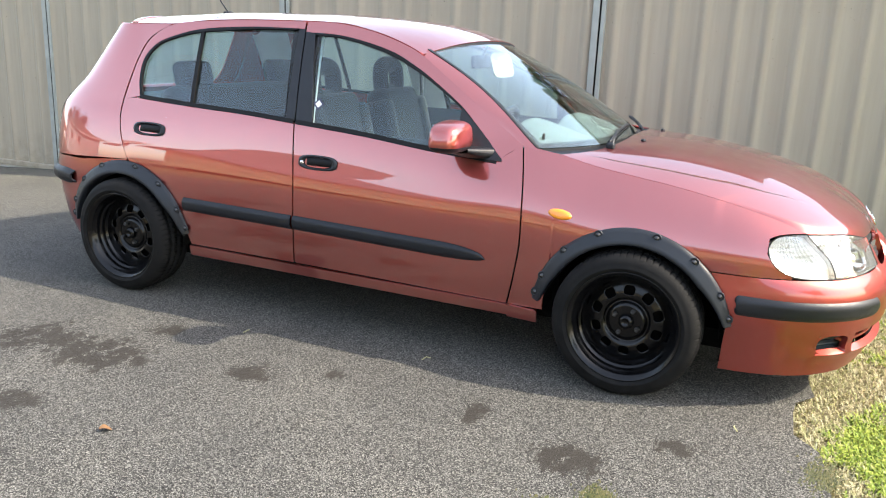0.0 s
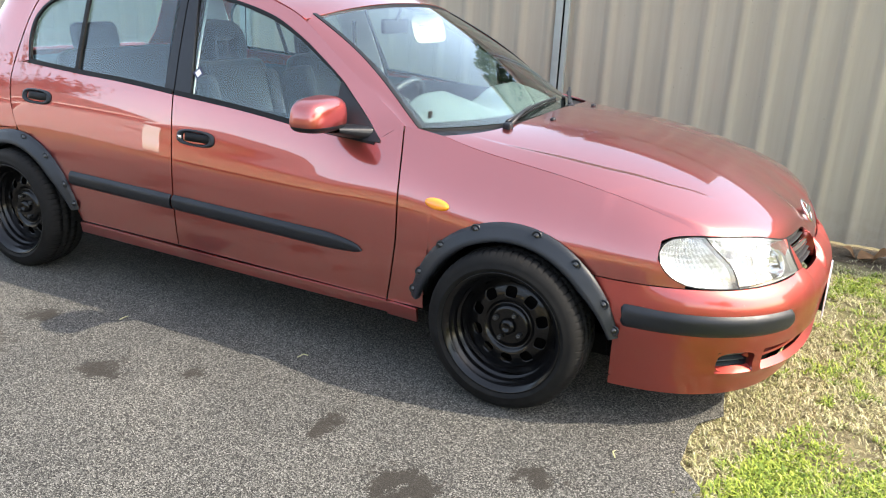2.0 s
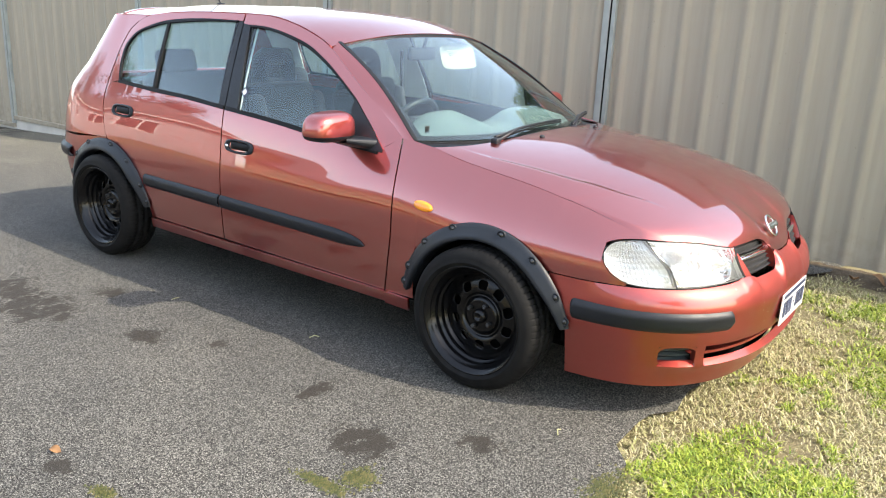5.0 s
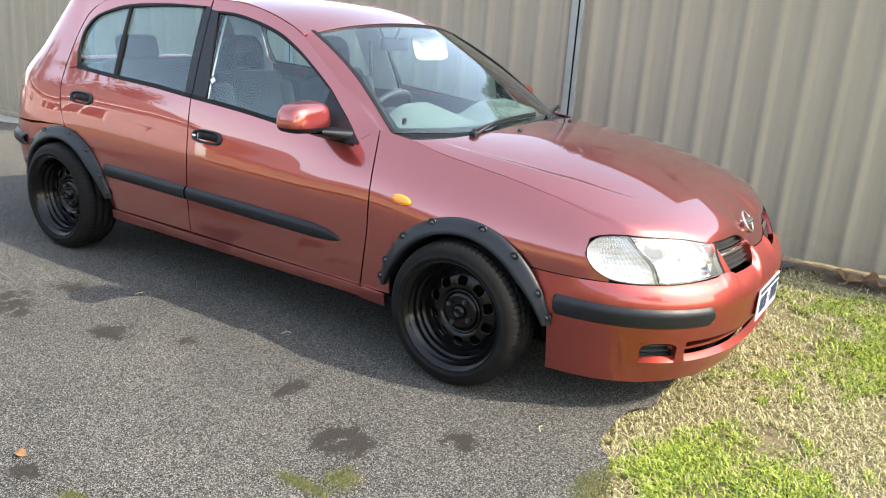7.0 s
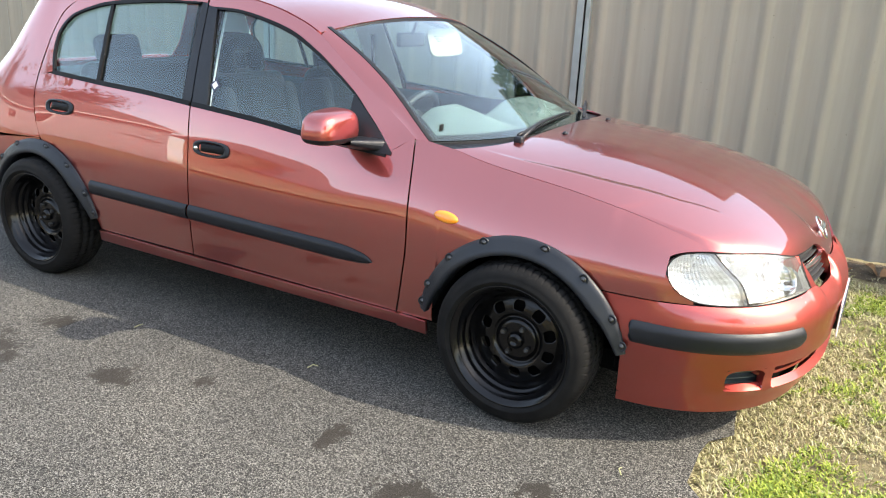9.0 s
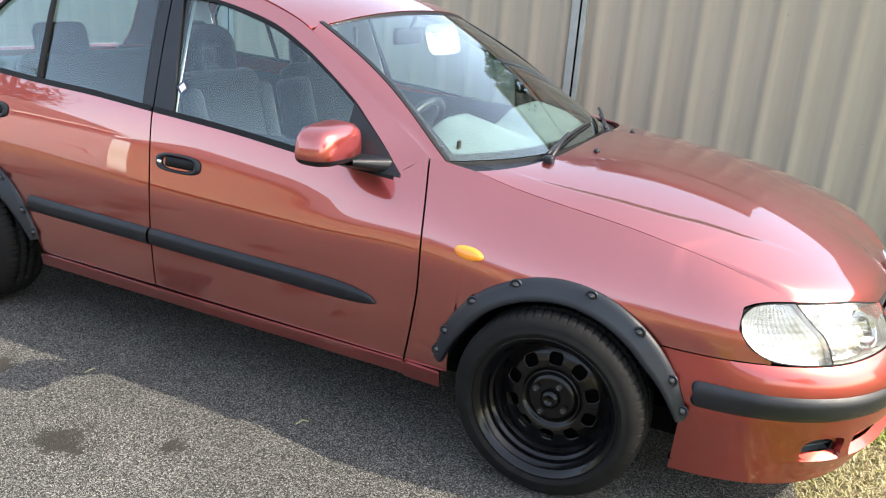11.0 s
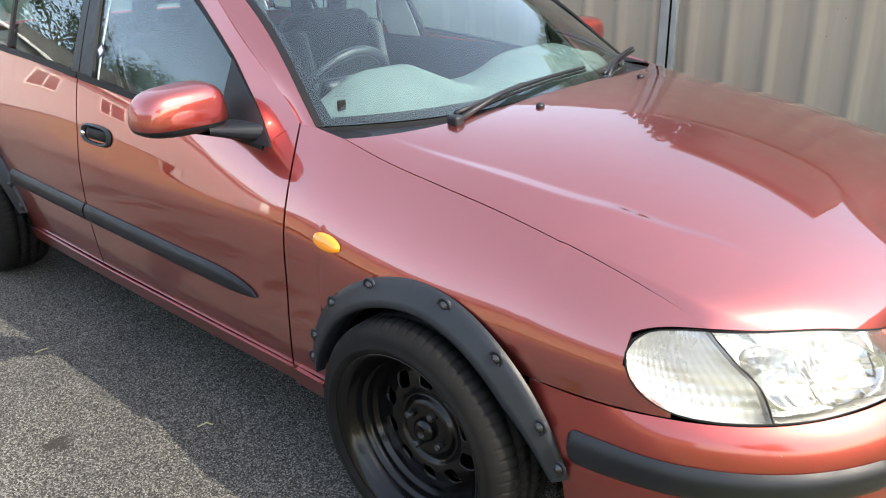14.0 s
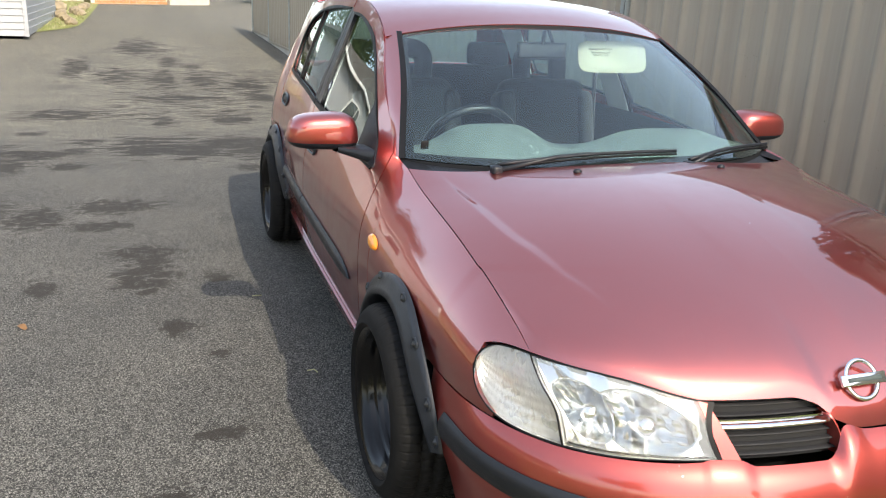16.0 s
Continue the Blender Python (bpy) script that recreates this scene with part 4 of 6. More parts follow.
def bumper_keep(u, v):
    s = u if u <= 1 else 2 - u
    p = bumper(s, v)
    if math.hypot(p.x - ARCH_X["front"], p.z - HUB_Z) < ARCH_R - 0.006 or (p.z < 0.40 and s < REAR_CUT):
        return False
    return not (0.25 < v < 0.46 and (FOG0 < s < FOG1 or s > MOUTH))


front_bumper = panel("front_bumper", us, vs, bumper, CHIPPED, car, out=(1, 0, 0), flange=0.03, keep=bumper_keep, label="stone-chipped copper red plastic bumper")
panel("bumper_cavity", steps(30, 0.25, 1.75), steps(4), lambda u, v: (nose(u if u <= 1 else 2 - u, 0.25 + 0.45 * v) if u <= 1 else Vector((1, -1, 1)) * nose(2 - u, 0.25 + 0.45 * v)) * 0.94 + Vector((0, 0, 0.015 + 0.027 * v)), DARK, car, out=(1, 0, 0), flange=0)
panel("bumper_blade", steps(40, MOUTH - 0.02, 2 - MOUTH + 0.02), steps(3), lambda u, v: Vector((1, 1 if u <= 1 else -1, 1)) * (nose(u if u <= 1 else 2 - u, 0.296) - Vector((0.012 + 0.03 * v, 0, 0))) + Vector((0, 0, 0.006 * v)), CHIPPED, front_bumper, out=(0, 0, 1), flange=0.012)
for sign in (-1, 1):
    def rub(u, v):
        x = 1.643 + (2.131 - 1.643) * u
        taper = min(max(0.0, 1 - max(0.0, (u - 0.982) / 0.018) ** 2.6) ** (1 / 2.6), math.sqrt(max(0.0, 1 - max(0.0, 1 - u / 0.035) ** 2)) * 0.6 + 0.4)
        mid = 0.429 - 0.002 * u + 0.008 * (1 - u)
        z = mid + (v - 0.5) * 0.078 * max(taper, 0.05)
        p = nose(s_of(x, z), z)
        n = Vector((p.x - 1.3, p.y * 0.8, 0)).normalized()
        return p + bumper_swell(p) + n * (0.002 + 0.014 * (1 - abs(2 * v - 1) ** 3))
    panel("bumper_moulding", [0.5 - 0.5 * math.cos(math.pi * t) for t in steps(48)], steps(12), mirrored(rub, sign), BLACK, front_bumper, out=(1, sign, 0), flange=0.006)

# rear bumper, hatch and rear glass
panel("rear_bumper", steps(50, 0.0, 0.4) + steps(30, 0.42, 1.58) + steps(50, 1.6, 2.0), steps(26), lambda u, v: Vector((1, 1 if u <= 1 else -1, 1)) * tail(u if u <= 1 else 2 - u, 0.23 + 0.4315 * v), PAINT, car, out=(-1, 0, 0), flange=0.02,
      keep=lambda u, v: math.hypot(tail(u if u <= 1 else 2 - u, 0.23 + 0.4315 * v).x - ARCH_X["rear"], 0.23 + 0.4315 * v - HUB_Z) > ARCH_R - 0.004)
panel("hatch", steps(40, 0.575, 1.425), steps(14), lambda u, v: Vector((1, 1 if u <= 1 else -1, 1)) * tail(u if u <= 1 else 2 - u, 0.664 + 0.33 * v), PAINT, car, out=(-1, 0, 0), flange=0.02)
for sign in (-1, 1):
    fn = lambda u, v: Vector((1, 1, 1)) * tail(0.452 + 0.115 * u, 0.68 + 0.295 * v) + Vector((-0.006, 0, 0))
    panel("tail_lamp", steps(10), steps(14), mirrored(fn, sign), LENS, car, out=(-1, sign, 0), flange=0.02, label="clear and red tail lamp")
    fn2 = lambda u, v: tail(0.435 + 0.145 * u, 0.668 + 0.32 * v) + Vector((0.012, 0, 0))
    panel("tail_lamp_bed", steps(10), steps(14), mirrored(fn2, sign), REFLECTOR, car, out=(-1, sign, 0), flange=0)
    panel("rear_bumper_moulding", steps(20), steps(8), mirrored(lambda u, v: tail(0.285 + 0.32 * u, 0.557 + (v - 0.5) * 0.084 * (0.75 + 0.25 * min(1.0, u * 6))) + Vector((-0.022, -0.018, 0)) * (1 - abs(2 * v - 1) ** 3), sign), BLACK, car, out=(-1, sign, 0), flange=0.008)
hind = panel("rear_screen", steps(30, 0.56, 1.44), steps(10), lambda u, v: Vector((1, 1 if u <= 1 else -1, 1)) * tail(u if u <= 1 else 2 - u, 1.0 + 0.33 * v), GLASS, car, out=(-1, 0, 0.5), flange=0.004, back=True)
hind.visible_shadow = False
for sign in (-1, 1):
    panel("hatch_pillar", steps(8), steps(16), mirrored(lambda u, v: tail(0.44 + 0.12 * u, 0.99 + 0.375 * v), sign), PAINT, car, out=(-1, sign, 0), flange=0.01)
def spoiler(u, v):
    start = roof(0.975, u) + Vector((0, 0, 0.004))
    return start + Vector((-(0.060 + 0.050 * abs(u) ** 3) * v, -0.03 * u * v * abs(u) ** 3, -0.030 * v * v - 0.012 * v + 0.010 * math.sin(math.pi * v)))


panel("spoiler", steps(40, -0.97, 0.97), steps(8), spoiler, PAINT, car, out=(0, 0, 1), flange=0.03)

# underside and cabin floor
part("floor_pan", box_bm((3.3, 1.30, 0.08), (0.05, 0, 0.22)), DARK, car, smooth=False)
part("sill_box", box_bm((1.72, 1.66, 0.05), (-0.05, 0, 0.266)), DARK, car, smooth=False)
part("engine_block", box_bm((0.55, 1.0, 0.5), (1.25, 0, 0.45)), DARK, car, smooth=False)
part("rear_tub", box_bm((0.9, 1.0, 0.4), (-1.35, 0, 0.45)), DARK, car, smooth=False)
part("bulkhead", box_bm((0.06, 1.40, 0.60), (0.90, 0, 0.55)), DARK, car, smooth=False)
panel("undertray", steps(40, 0.12, 1.88), steps(4), lambda u, v: (Vector((1, 1 if u <= 1 else -1, 1)) * (nose(u if u <= 1 else 2 - u, 0.20) * 1.0 - Vector((0.055, 0, 0.02)))).lerp(Vector((1.62, 0.75 * (u - 1), 0.19)), v), DARK, car, out=(0, 0, -1), flange=0.004)


# ---- the car: lamps, grille, badge, plate ----
def nose_x(y, z):
    b = side_mid(1.55, z)
    return 1.55 + (0.665 + nose_off(z)) * (1 - min(1.0, abs(y) / b) ** 2.6) ** (1 / 2.6)


lamp_bottom = curve((1.744, 0.655), (1.756, 0.622), (1.785, 0.588), (1.838, 0.562), (1.90, 0.553), (1.99, 0.551), (2.065, 0.553), (2.146, 0.562))
lamp_top = curve((1.744, 0.661), (1.753, 0.682), (1.773, 0.698), (1.805, 0.706), (1.868, 0.7115), (2.0, 0.700), (2.090, 0.667))
lamp_split = curve((1.992, 0.551), (1.962, 0.617), (1.915, 0.665), (1.868, 0.7115))
lamp_left = lines((1.744, 0.655), (1.744, 0.661))
lamp_right = lines((2.146, 0.562), (2.090, 0.667))
low_a = curve((1.744, 0.655), (1.756, 0.622), (1.785, 0.588), (1.838, 0.562), (1.90, 0.553), (1.989, 0.551))
top_a = curve((1.744, 0.661), (1.753, 0.682), (1.773, 0.698), (1.805, 0.706), (1.864, 0.7112))
low_b = curve((1.997, 0.551), (2.065, 0.553), (2.146, 0.562))
top_b = curve((1.872, 0.7115), (2.0, 0.700), (2.090, 0.667))


def lamp_normal(p):
    return Vector((0.62, -0.62, 0.42)).normalized()


def build_lamp(sign):
    corner = coons(low_a, top_a, lamp_left, lambda t: lamp_split(t) + Vector((-0.002, 0)))
    main = coons(low_b, top_b, lambda t: lamp_split(t) + Vector((0.002, 0)), lamp_right)

    def surf(fn, sink):
        return mirrored(lambda u, v: skin(fn(u, v)) - lamp_normal(None) * sink, sign)
    lamp = panel("headlamp", steps(30), steps(18), surf(main, 0.0), LENS, car, out=(1, sign, 0.5), flange=0.004, back=True, label="clear headlamp with chrome reflectors")
    lamp.visible_shadow = False
    blinker = panel("indicator_lens", steps(30), steps(18), surf(corner, 0.0), LENS, lamp, out=(1, sign, 0.5), flange=0.004, back=True)
    blinker.visible_shadow = False
    # ribbed indicator reflector
    bed = lambda u, v: skin(corner(0.005 + 0.99 * u, 0.01 + 0.98 * v)) - lamp_normal(None) * (0.022 + 0.030 * math.sin(math.pi * u) * math.sin(math.pi * v) + 0.00035 * math.sin(u * 120) + 0.00045 * math.sin(v * 52))
    panel("indicator_reflector", steps(110), steps(60), mirrored(bed, sign), FROST, lamp, out=(1, sign, 0.5), flange=0)

    def bowls(u, v):
        d = 0.030
        for cu, cv, r, deep in ((0.27, 0.45, 0.25, 0.055), (0.66, 0.42, 0.30, 0.06)):
            q = math.hypot((u - cu) / r, (v - cv) / (r * 1.55))
            if q < 1:
                d = max(d, 0.030 + deep * (1 - q * q))
        rim = d > 0.0302
        fold = (0.0065 * abs(((u * 10 + 0.4 * v) % 1.0) - 0.5) + 0.006 * abs(((v * 4 + 0.7 * u) % 1.0) - 0.5)) if rim else 0.012 * abs(((u * 4 + 0.5 * v) % 1.0) - 0.5) - 0.006 * v
        return skin(main(0.005 + 0.985 * u, 0.05 + 0.94 * v)) - lamp_normal(None) * (d + fold)
    panel("lamp_reflector", steps(120), steps(64), mirrored(bowls, sign), REFLECTOR, lamp, out=(1, sign, 0.5), flange=0)
    for cu, cv, rad in ((0.27, 0.45, 0.021), (0.66, 0.42, 0.026)):
        p = skin(main(cu, cv)) - lamp_normal(None) * 0.055
        bm = bmesh.new()
        bmesh.ops.create_uvsphere(bm, u_segments=14, v_segments=10, radius=rad)
        bmesh.ops.translate(bm, vec=(p.x, p.y * -sign * 1.0 if sign > 0 else p.y, p.z), verts=bm.verts)
        part("bulb_cap", bm, CHROME, lamp)
    # seal round the outline and the bar between the two lenses
    loop = [lamp_bottom(t) for t in steps(60)] + [lamp_right(t) for t in steps(12)][1:] + [lamp_top(t) for t in steps(60, 1.0, 0.0)][1:] + [lamp_left(t) for t in steps(6, 1.0, 0.0)][1:]
    mid = Vector((1.94, 0.63))

    def seal(u, v):
        p = loop[int(round(u * (len(loop) - 1)))]
        return skin(p + (mid - p).normalized() * (0.0034 * v - 0.0026), 0.001 - 0.001 * v)
    panel("lamp_seal", steps(len(loop) - 1), steps(2), mirrored(seal, sign), RUBBER, lamp, out=(1, sign, 0.3), flange=0.008)
    panel("lamp_divider", steps(2), steps(14), mirrored(lambda u, v: skin(lamp_split(v) + Vector((0.0022 * (u - 0.5), 0)), 0.0005), sign), RUBBER, lamp, out=(1, sign, 0.3), flange=0.004)
    # bright walls of the housing, round the outline and along the split
    wall = [q + (mid - q).normalized() * 0.0022 for q in loop]
    panel("lamp_rim", steps(len(loop) - 1), steps(3), mirrored(lambda u, v: skin(wall[int(round(u * (len(wall) - 1)))]) - lamp_normal(None) * (0.003 + 0.060 * v), sign), FROST, lamp, out=(1, sign, 0.5), flange=0)
    panel("lamp_partition", steps(3), steps(14), mirrored(lambda u, v: skin(lamp_split(v)) - lamp_normal(None) * (0.004 + 0.050 * u), sign), FROST, lamp, out=(1, sign, 0.5), flange=0)
    # dark well behind the lamp
    panel("lamp_well", steps(16), steps(10), surf(coons(lamp_bottom, lamp_top, lamp_left, lamp_right), 0.125), DARK, car, out=(1, sign, 0.5), flange=0)

    # bumper strip between lamp and grille
    def strip(u, v):
        z = 0.558 + 0.112 * v
        y0, y1 = 0.412 + 0.034 * v, 0.372 + 0.056 * v
        y = y0 + (y1 - y0) * u
        return Vector((nose_x(y, z) - 0.002, -y, z))
    panel("grille_bridge", steps(6), steps(10), mirrored(strip, sign), CHIPPED, front_bumper, out=(1, 0, 0.3), flange=0.03)
    # grille with black slats and one bright bar
    inner_y = lambda z: table((0.548, 0.60, 0.63, 0.651, 0.669), (0.130, 0.140, 0.155, 0.185, 0.25), z)
    outer_y = lambda z: 0.366 + 0.56 * (z - 0.556)
    back = panel("grille", steps(10), steps(8), mirrored(lambda u, v: Vector((nose_x(0.25, 0.54 + 0.14 * v) - 0.085, -0.10 - 0.36 * u, 0.54 + 0.14 * v)), sign), DARK, car, out=(1, 0, 0), flange=0, label="black slatted grille with a bright bar")
    for k in range(6):
        z = 0.652 - 0.0185 * k
        bar = k == 2

        def slat(u, v, z=z, bar=bar):
            y = inner_y(z) - 0.012 + (outer_y(z) + 0.012 - inner_y(z) + 0.012) * u
            a = math.pi * (v - 0.5)
            t = 0.0072 if bar else 0.0030
            return Vector((nose_x(y, z) - 0.036 + 0.014 * math.cos(a) + (0.010 if bar else 0), -y, z + t * math.sin(a)))
        panel("bright_bar" if bar else "grille_slat", steps(16), steps(8), mirrored(slat, sign), CHROME if bar else SLAT, back, out=(1, 0, 0), flange=0.02)
    # painted cheek at the inner side of the grille
    panel("grille_cheek", steps(6), steps(8), mirrored(lambda u, v: Vector((nose_x(0.12, 0.545 + 0.09 * v) - 0.055 * u, -inner_y(0.545 + 0.09 * v) + 0.006 - 0.012 * u, 0.545 + 0.09 * v)), sign), CHIPPED, front_bumper, out=(0, sign, 0), flange=0.004)
    # painted lip with round corners round the fog lamp opening
    def fog_lip(u, v):
        a = 2 * math.pi * u
        c, d = math.cos(a), math.sin(a)
        r = (abs(c) ** 3.0 + abs(d) ** 3.0) ** (-1 / 3.0)
        k = 1.02 + 0.22 * v
        s, z = (FOG0 + FOG1) / 2 + 0.5 * (FOG1 - FOG0) * r * c * k, 0.287 + 0.040 * r * d * k
        q = nose(s, z)
        return q + bumper_swell(q) + Vector((q.x - 1.3, q.y * 0.8, 0)).normalized() * (0.002 - 0.001 * v)
    panel("fog_lip", steps(36), steps(4), mirrored(fog_lip, sign), CHIPPED, front_bumper, out=(1, sign, 0), flange=0)
    # fog lamp in its recess
    def fog_bed(u, v):
        s, z = FOG0 - 0.05 + (FOG1 - FOG0 + 0.10) * u, 0.205 + 0.155 * v
        return nose(s, z) - Vector((0.045, -0.025, 0))
    fog = panel("fog_recess", steps(8), steps(6), mirrored(fog_bed, sign), BLACK, front_bumper, out=(1, sign, 0), flange=0)
    for dz in (-0.028, -0.006, 0.016, 0.034):
        panel("fog_slat", steps(8), steps(3), mirrored(lambda u, v, dz=dz: nose(FOG0 + (FOG1 - FOG0) * u, 0.286 + dz) - Vector((0.022 + 0.02 * v, -0.015 - 0.01 * v, -0.004 * v)), sign), DASH, fog, out=(0, 0, 1), flange=0.004)


build_lamp(-1)
build_lamp(1)

tilt = Matrix.Translation((2.1175, -0.047, 0.689)) @ Matrix.Rotation(radians(-34), 4, "Y") @ Matrix.Rotation(radians(90), 4, "Y")
verts, faces = [], []
for i in range(36):
    for j in range(8):
        a, b = 2 * math.pi * i / 36, 2 * math.pi * j / 8
        verts.append(tilt @ Vector(((0.043 + 0.0055 * math.cos(b)) * math.cos(a), (0.043 + 0.0055 * math.cos(b)) * math.sin(a), 0.005 + 0.004 * math.sin(b))))
for i in range(36):
    for j in range(8):
        faces.append((i * 8 + j, ((i + 1) % 36) * 8 + j, ((i + 1) % 36) * 8 + (j + 1) % 8, i * 8 + (j + 1) % 8))
badge = mesh_from("badge", verts, faces, CHROME, car, "chrome ring badge with a crossbar")
part("badge_bar", box_bm((0.026, 0.124, 0.010), (0, 0, 0.009), 0.003, turn=None), CHROME, badge).matrix_local = tilt
part("badge_mark", box_bm((0.010, 0.092, 0.002), (0, 0, 0.0148), 0.0), DASH, badge).matrix_local = tilt

plate = part("number_plate", box_bm((0.006, 0.372, 0.128), (2.246, -0.018, 0.392), 0.0025), WHITE, car, "white number plate with dark lettering bars", smooth=False)
part("plate_band", box_bm((0.003, 0.340, 0.016), (2.2495, -0.018, 0.443)), BLUEBLACK, plate, smooth=False)
for k, w in enumerate((0.036, 0.036, 0.036, 0.012, 0.036, 0.036, 0.036)):
    part("plate_bar", box_bm((0.003, w, 0.066 if w > 0.02 else 0.012), (2.2495, -0.163 + 0.0485 * k, 0.388)), BLUEBLACK, plate, smooth=False)
part("plate_mount", box_bm((0.03, 0.30, 0.09), (2.228, -0.018, 0.392)), BLACK, car, smooth=False)

# bonnet washer jets
for y in (-0.267, 0.267):
    z = 0.0
    for k in steps(200):
        p = bonnet(k, y / 0.739)
        if p.x > 1.15:
            z = p.z
            break
    bm = bmesh.new()
    bmesh.ops.create_uvsphere(bm, u_segments=12, v_segments=8, radius=1.0)
    bmesh.ops.scale(bm, vec=(0.011, 0.014, 0.009), verts=bm.verts)
    bmesh.ops.translate(bm, vec=(1.15, y, z + 0.003), verts=bm.verts)
    part("washer_jet", bm, BLACK, car)

# aerial on the roof
tube("aerial", [(-1.345, 0, 1.425), (-1.352, 0, 1.452), (-1.46, 0, 1.58), (-1.60, 0, 1.74)], 0.006, BLACK, car, taper=0.35)
part("aerial_base", box_bm((0.06, 0.03, 0.024), (-1.345, 0, 1.440), 0.008), BLACK, car)

# wipers
for a, b, piv in (((1.045, -0.49), (0.985, 0.20), (1.055, -0.50)), ((1.05, 0.215), (0.90, 0.655), (1.07, 0.20))):
    za, zb = 0.958, 0.975
    arm = tube("wiper_arm", [(piv[0], piv[1], 0.940), (a[0] * 0.7 + b[0] * 0.3, a[1] * 0.7 + b[1] * 0.3, 0.972), ((a[0] + b[0]) / 2 - 0.01, (a[1] + b[1]) / 2, 0.978)], 0.0095, BLACK, car, sides=8, taper=0.6)
    pts = [(a[0] + (b[0] - a[0]) * t, a[1] + (b[1] - a[1]) * t, za + (zb - za) * t + 0.010 * math.sin(math.pi * t)) for t in steps(10)]
    tube("wiper_blade", pts, 0.0065, BLACK, arm, sides=6)
    tube("wiper_rubber", [(x + 0.006, y, z - 0.010) for x, y, z in pts], 0.0045, RUBBER, arm, sides=5)
    part("wiper_pivot", box_bm((0.035, 0.035, 0.03), (piv[0], piv[1], 0.942), 0.008), BLACK, arm)



# door mirrors
def build_mirror(sign):
    def shell(u, v, lo=-1.0, hi=1.0):
        a, b = 2 * math.pi * u, math.pi * (v - 0.5)
        e = lambda c, p: math.copysign(abs(c) ** p, c)
        x, y, z = e(math.cos(b), 0.58) * e(math.cos(a), 0.62), e(math.cos(b), 0.58) * e(math.sin(a), 0.60), e(math.sin(b), 0.62)
        back = 0.55 if x < 0 else 1.0
        return Vector((0.480 + 0.084 * x * back, -0.939 + 0.125 * y * (1 - 0.10 * z), 0.974 + 0.064 * z * (1.0 + 0.08 * y)))
    top = panel("door_mirror", steps(40), [t for t in steps(24) if t >= 0.37], mirrored(shell, sign), FADED, car, out=(0, 0, 1), flange=0.006, label="copper red door mirror on a black foot")
    panel("mirror_base", steps(40), [t for t in steps(24) if t <= 0.38], mirrored(shell, sign), BLACK, top, out=(0, 0, -1), flange=0)
    panel("mirror_glass", steps(10), steps(6), mirrored(lambda u, v: Vector((0.444, -0.925 + 0.17 * (u - 0.5), 0.976 + 0.10 * (v - 0.5))), sign), CHROME, top, out=(-1, 0, 0), flange=0.003)
    def foot(u, v):
        # thick arm that widens into the sail piece
        a = 2 * math.pi * v
        e = lambda c, p: math.copysign(abs(c) ** p, c)
        c, d = e(math.cos(a), 0.6), e(math.sin(a), 0.6)
        at = Vector((0.505, -0.905, 0.917)).lerp(Vector((0.555, -0.785, 0.898)), u)
        return at + Vector((c * (0.050 + 0.030 * u), 0.010 * c, d * (0.012 + 0.016 * u)))
    panel("mirror_foot", steps(8), steps(24), mirrored(foot, sign), BLACK, top, out=(0.3, sign, -0.2), flange=0)


build_mirror(-1)
build_mirror(1)


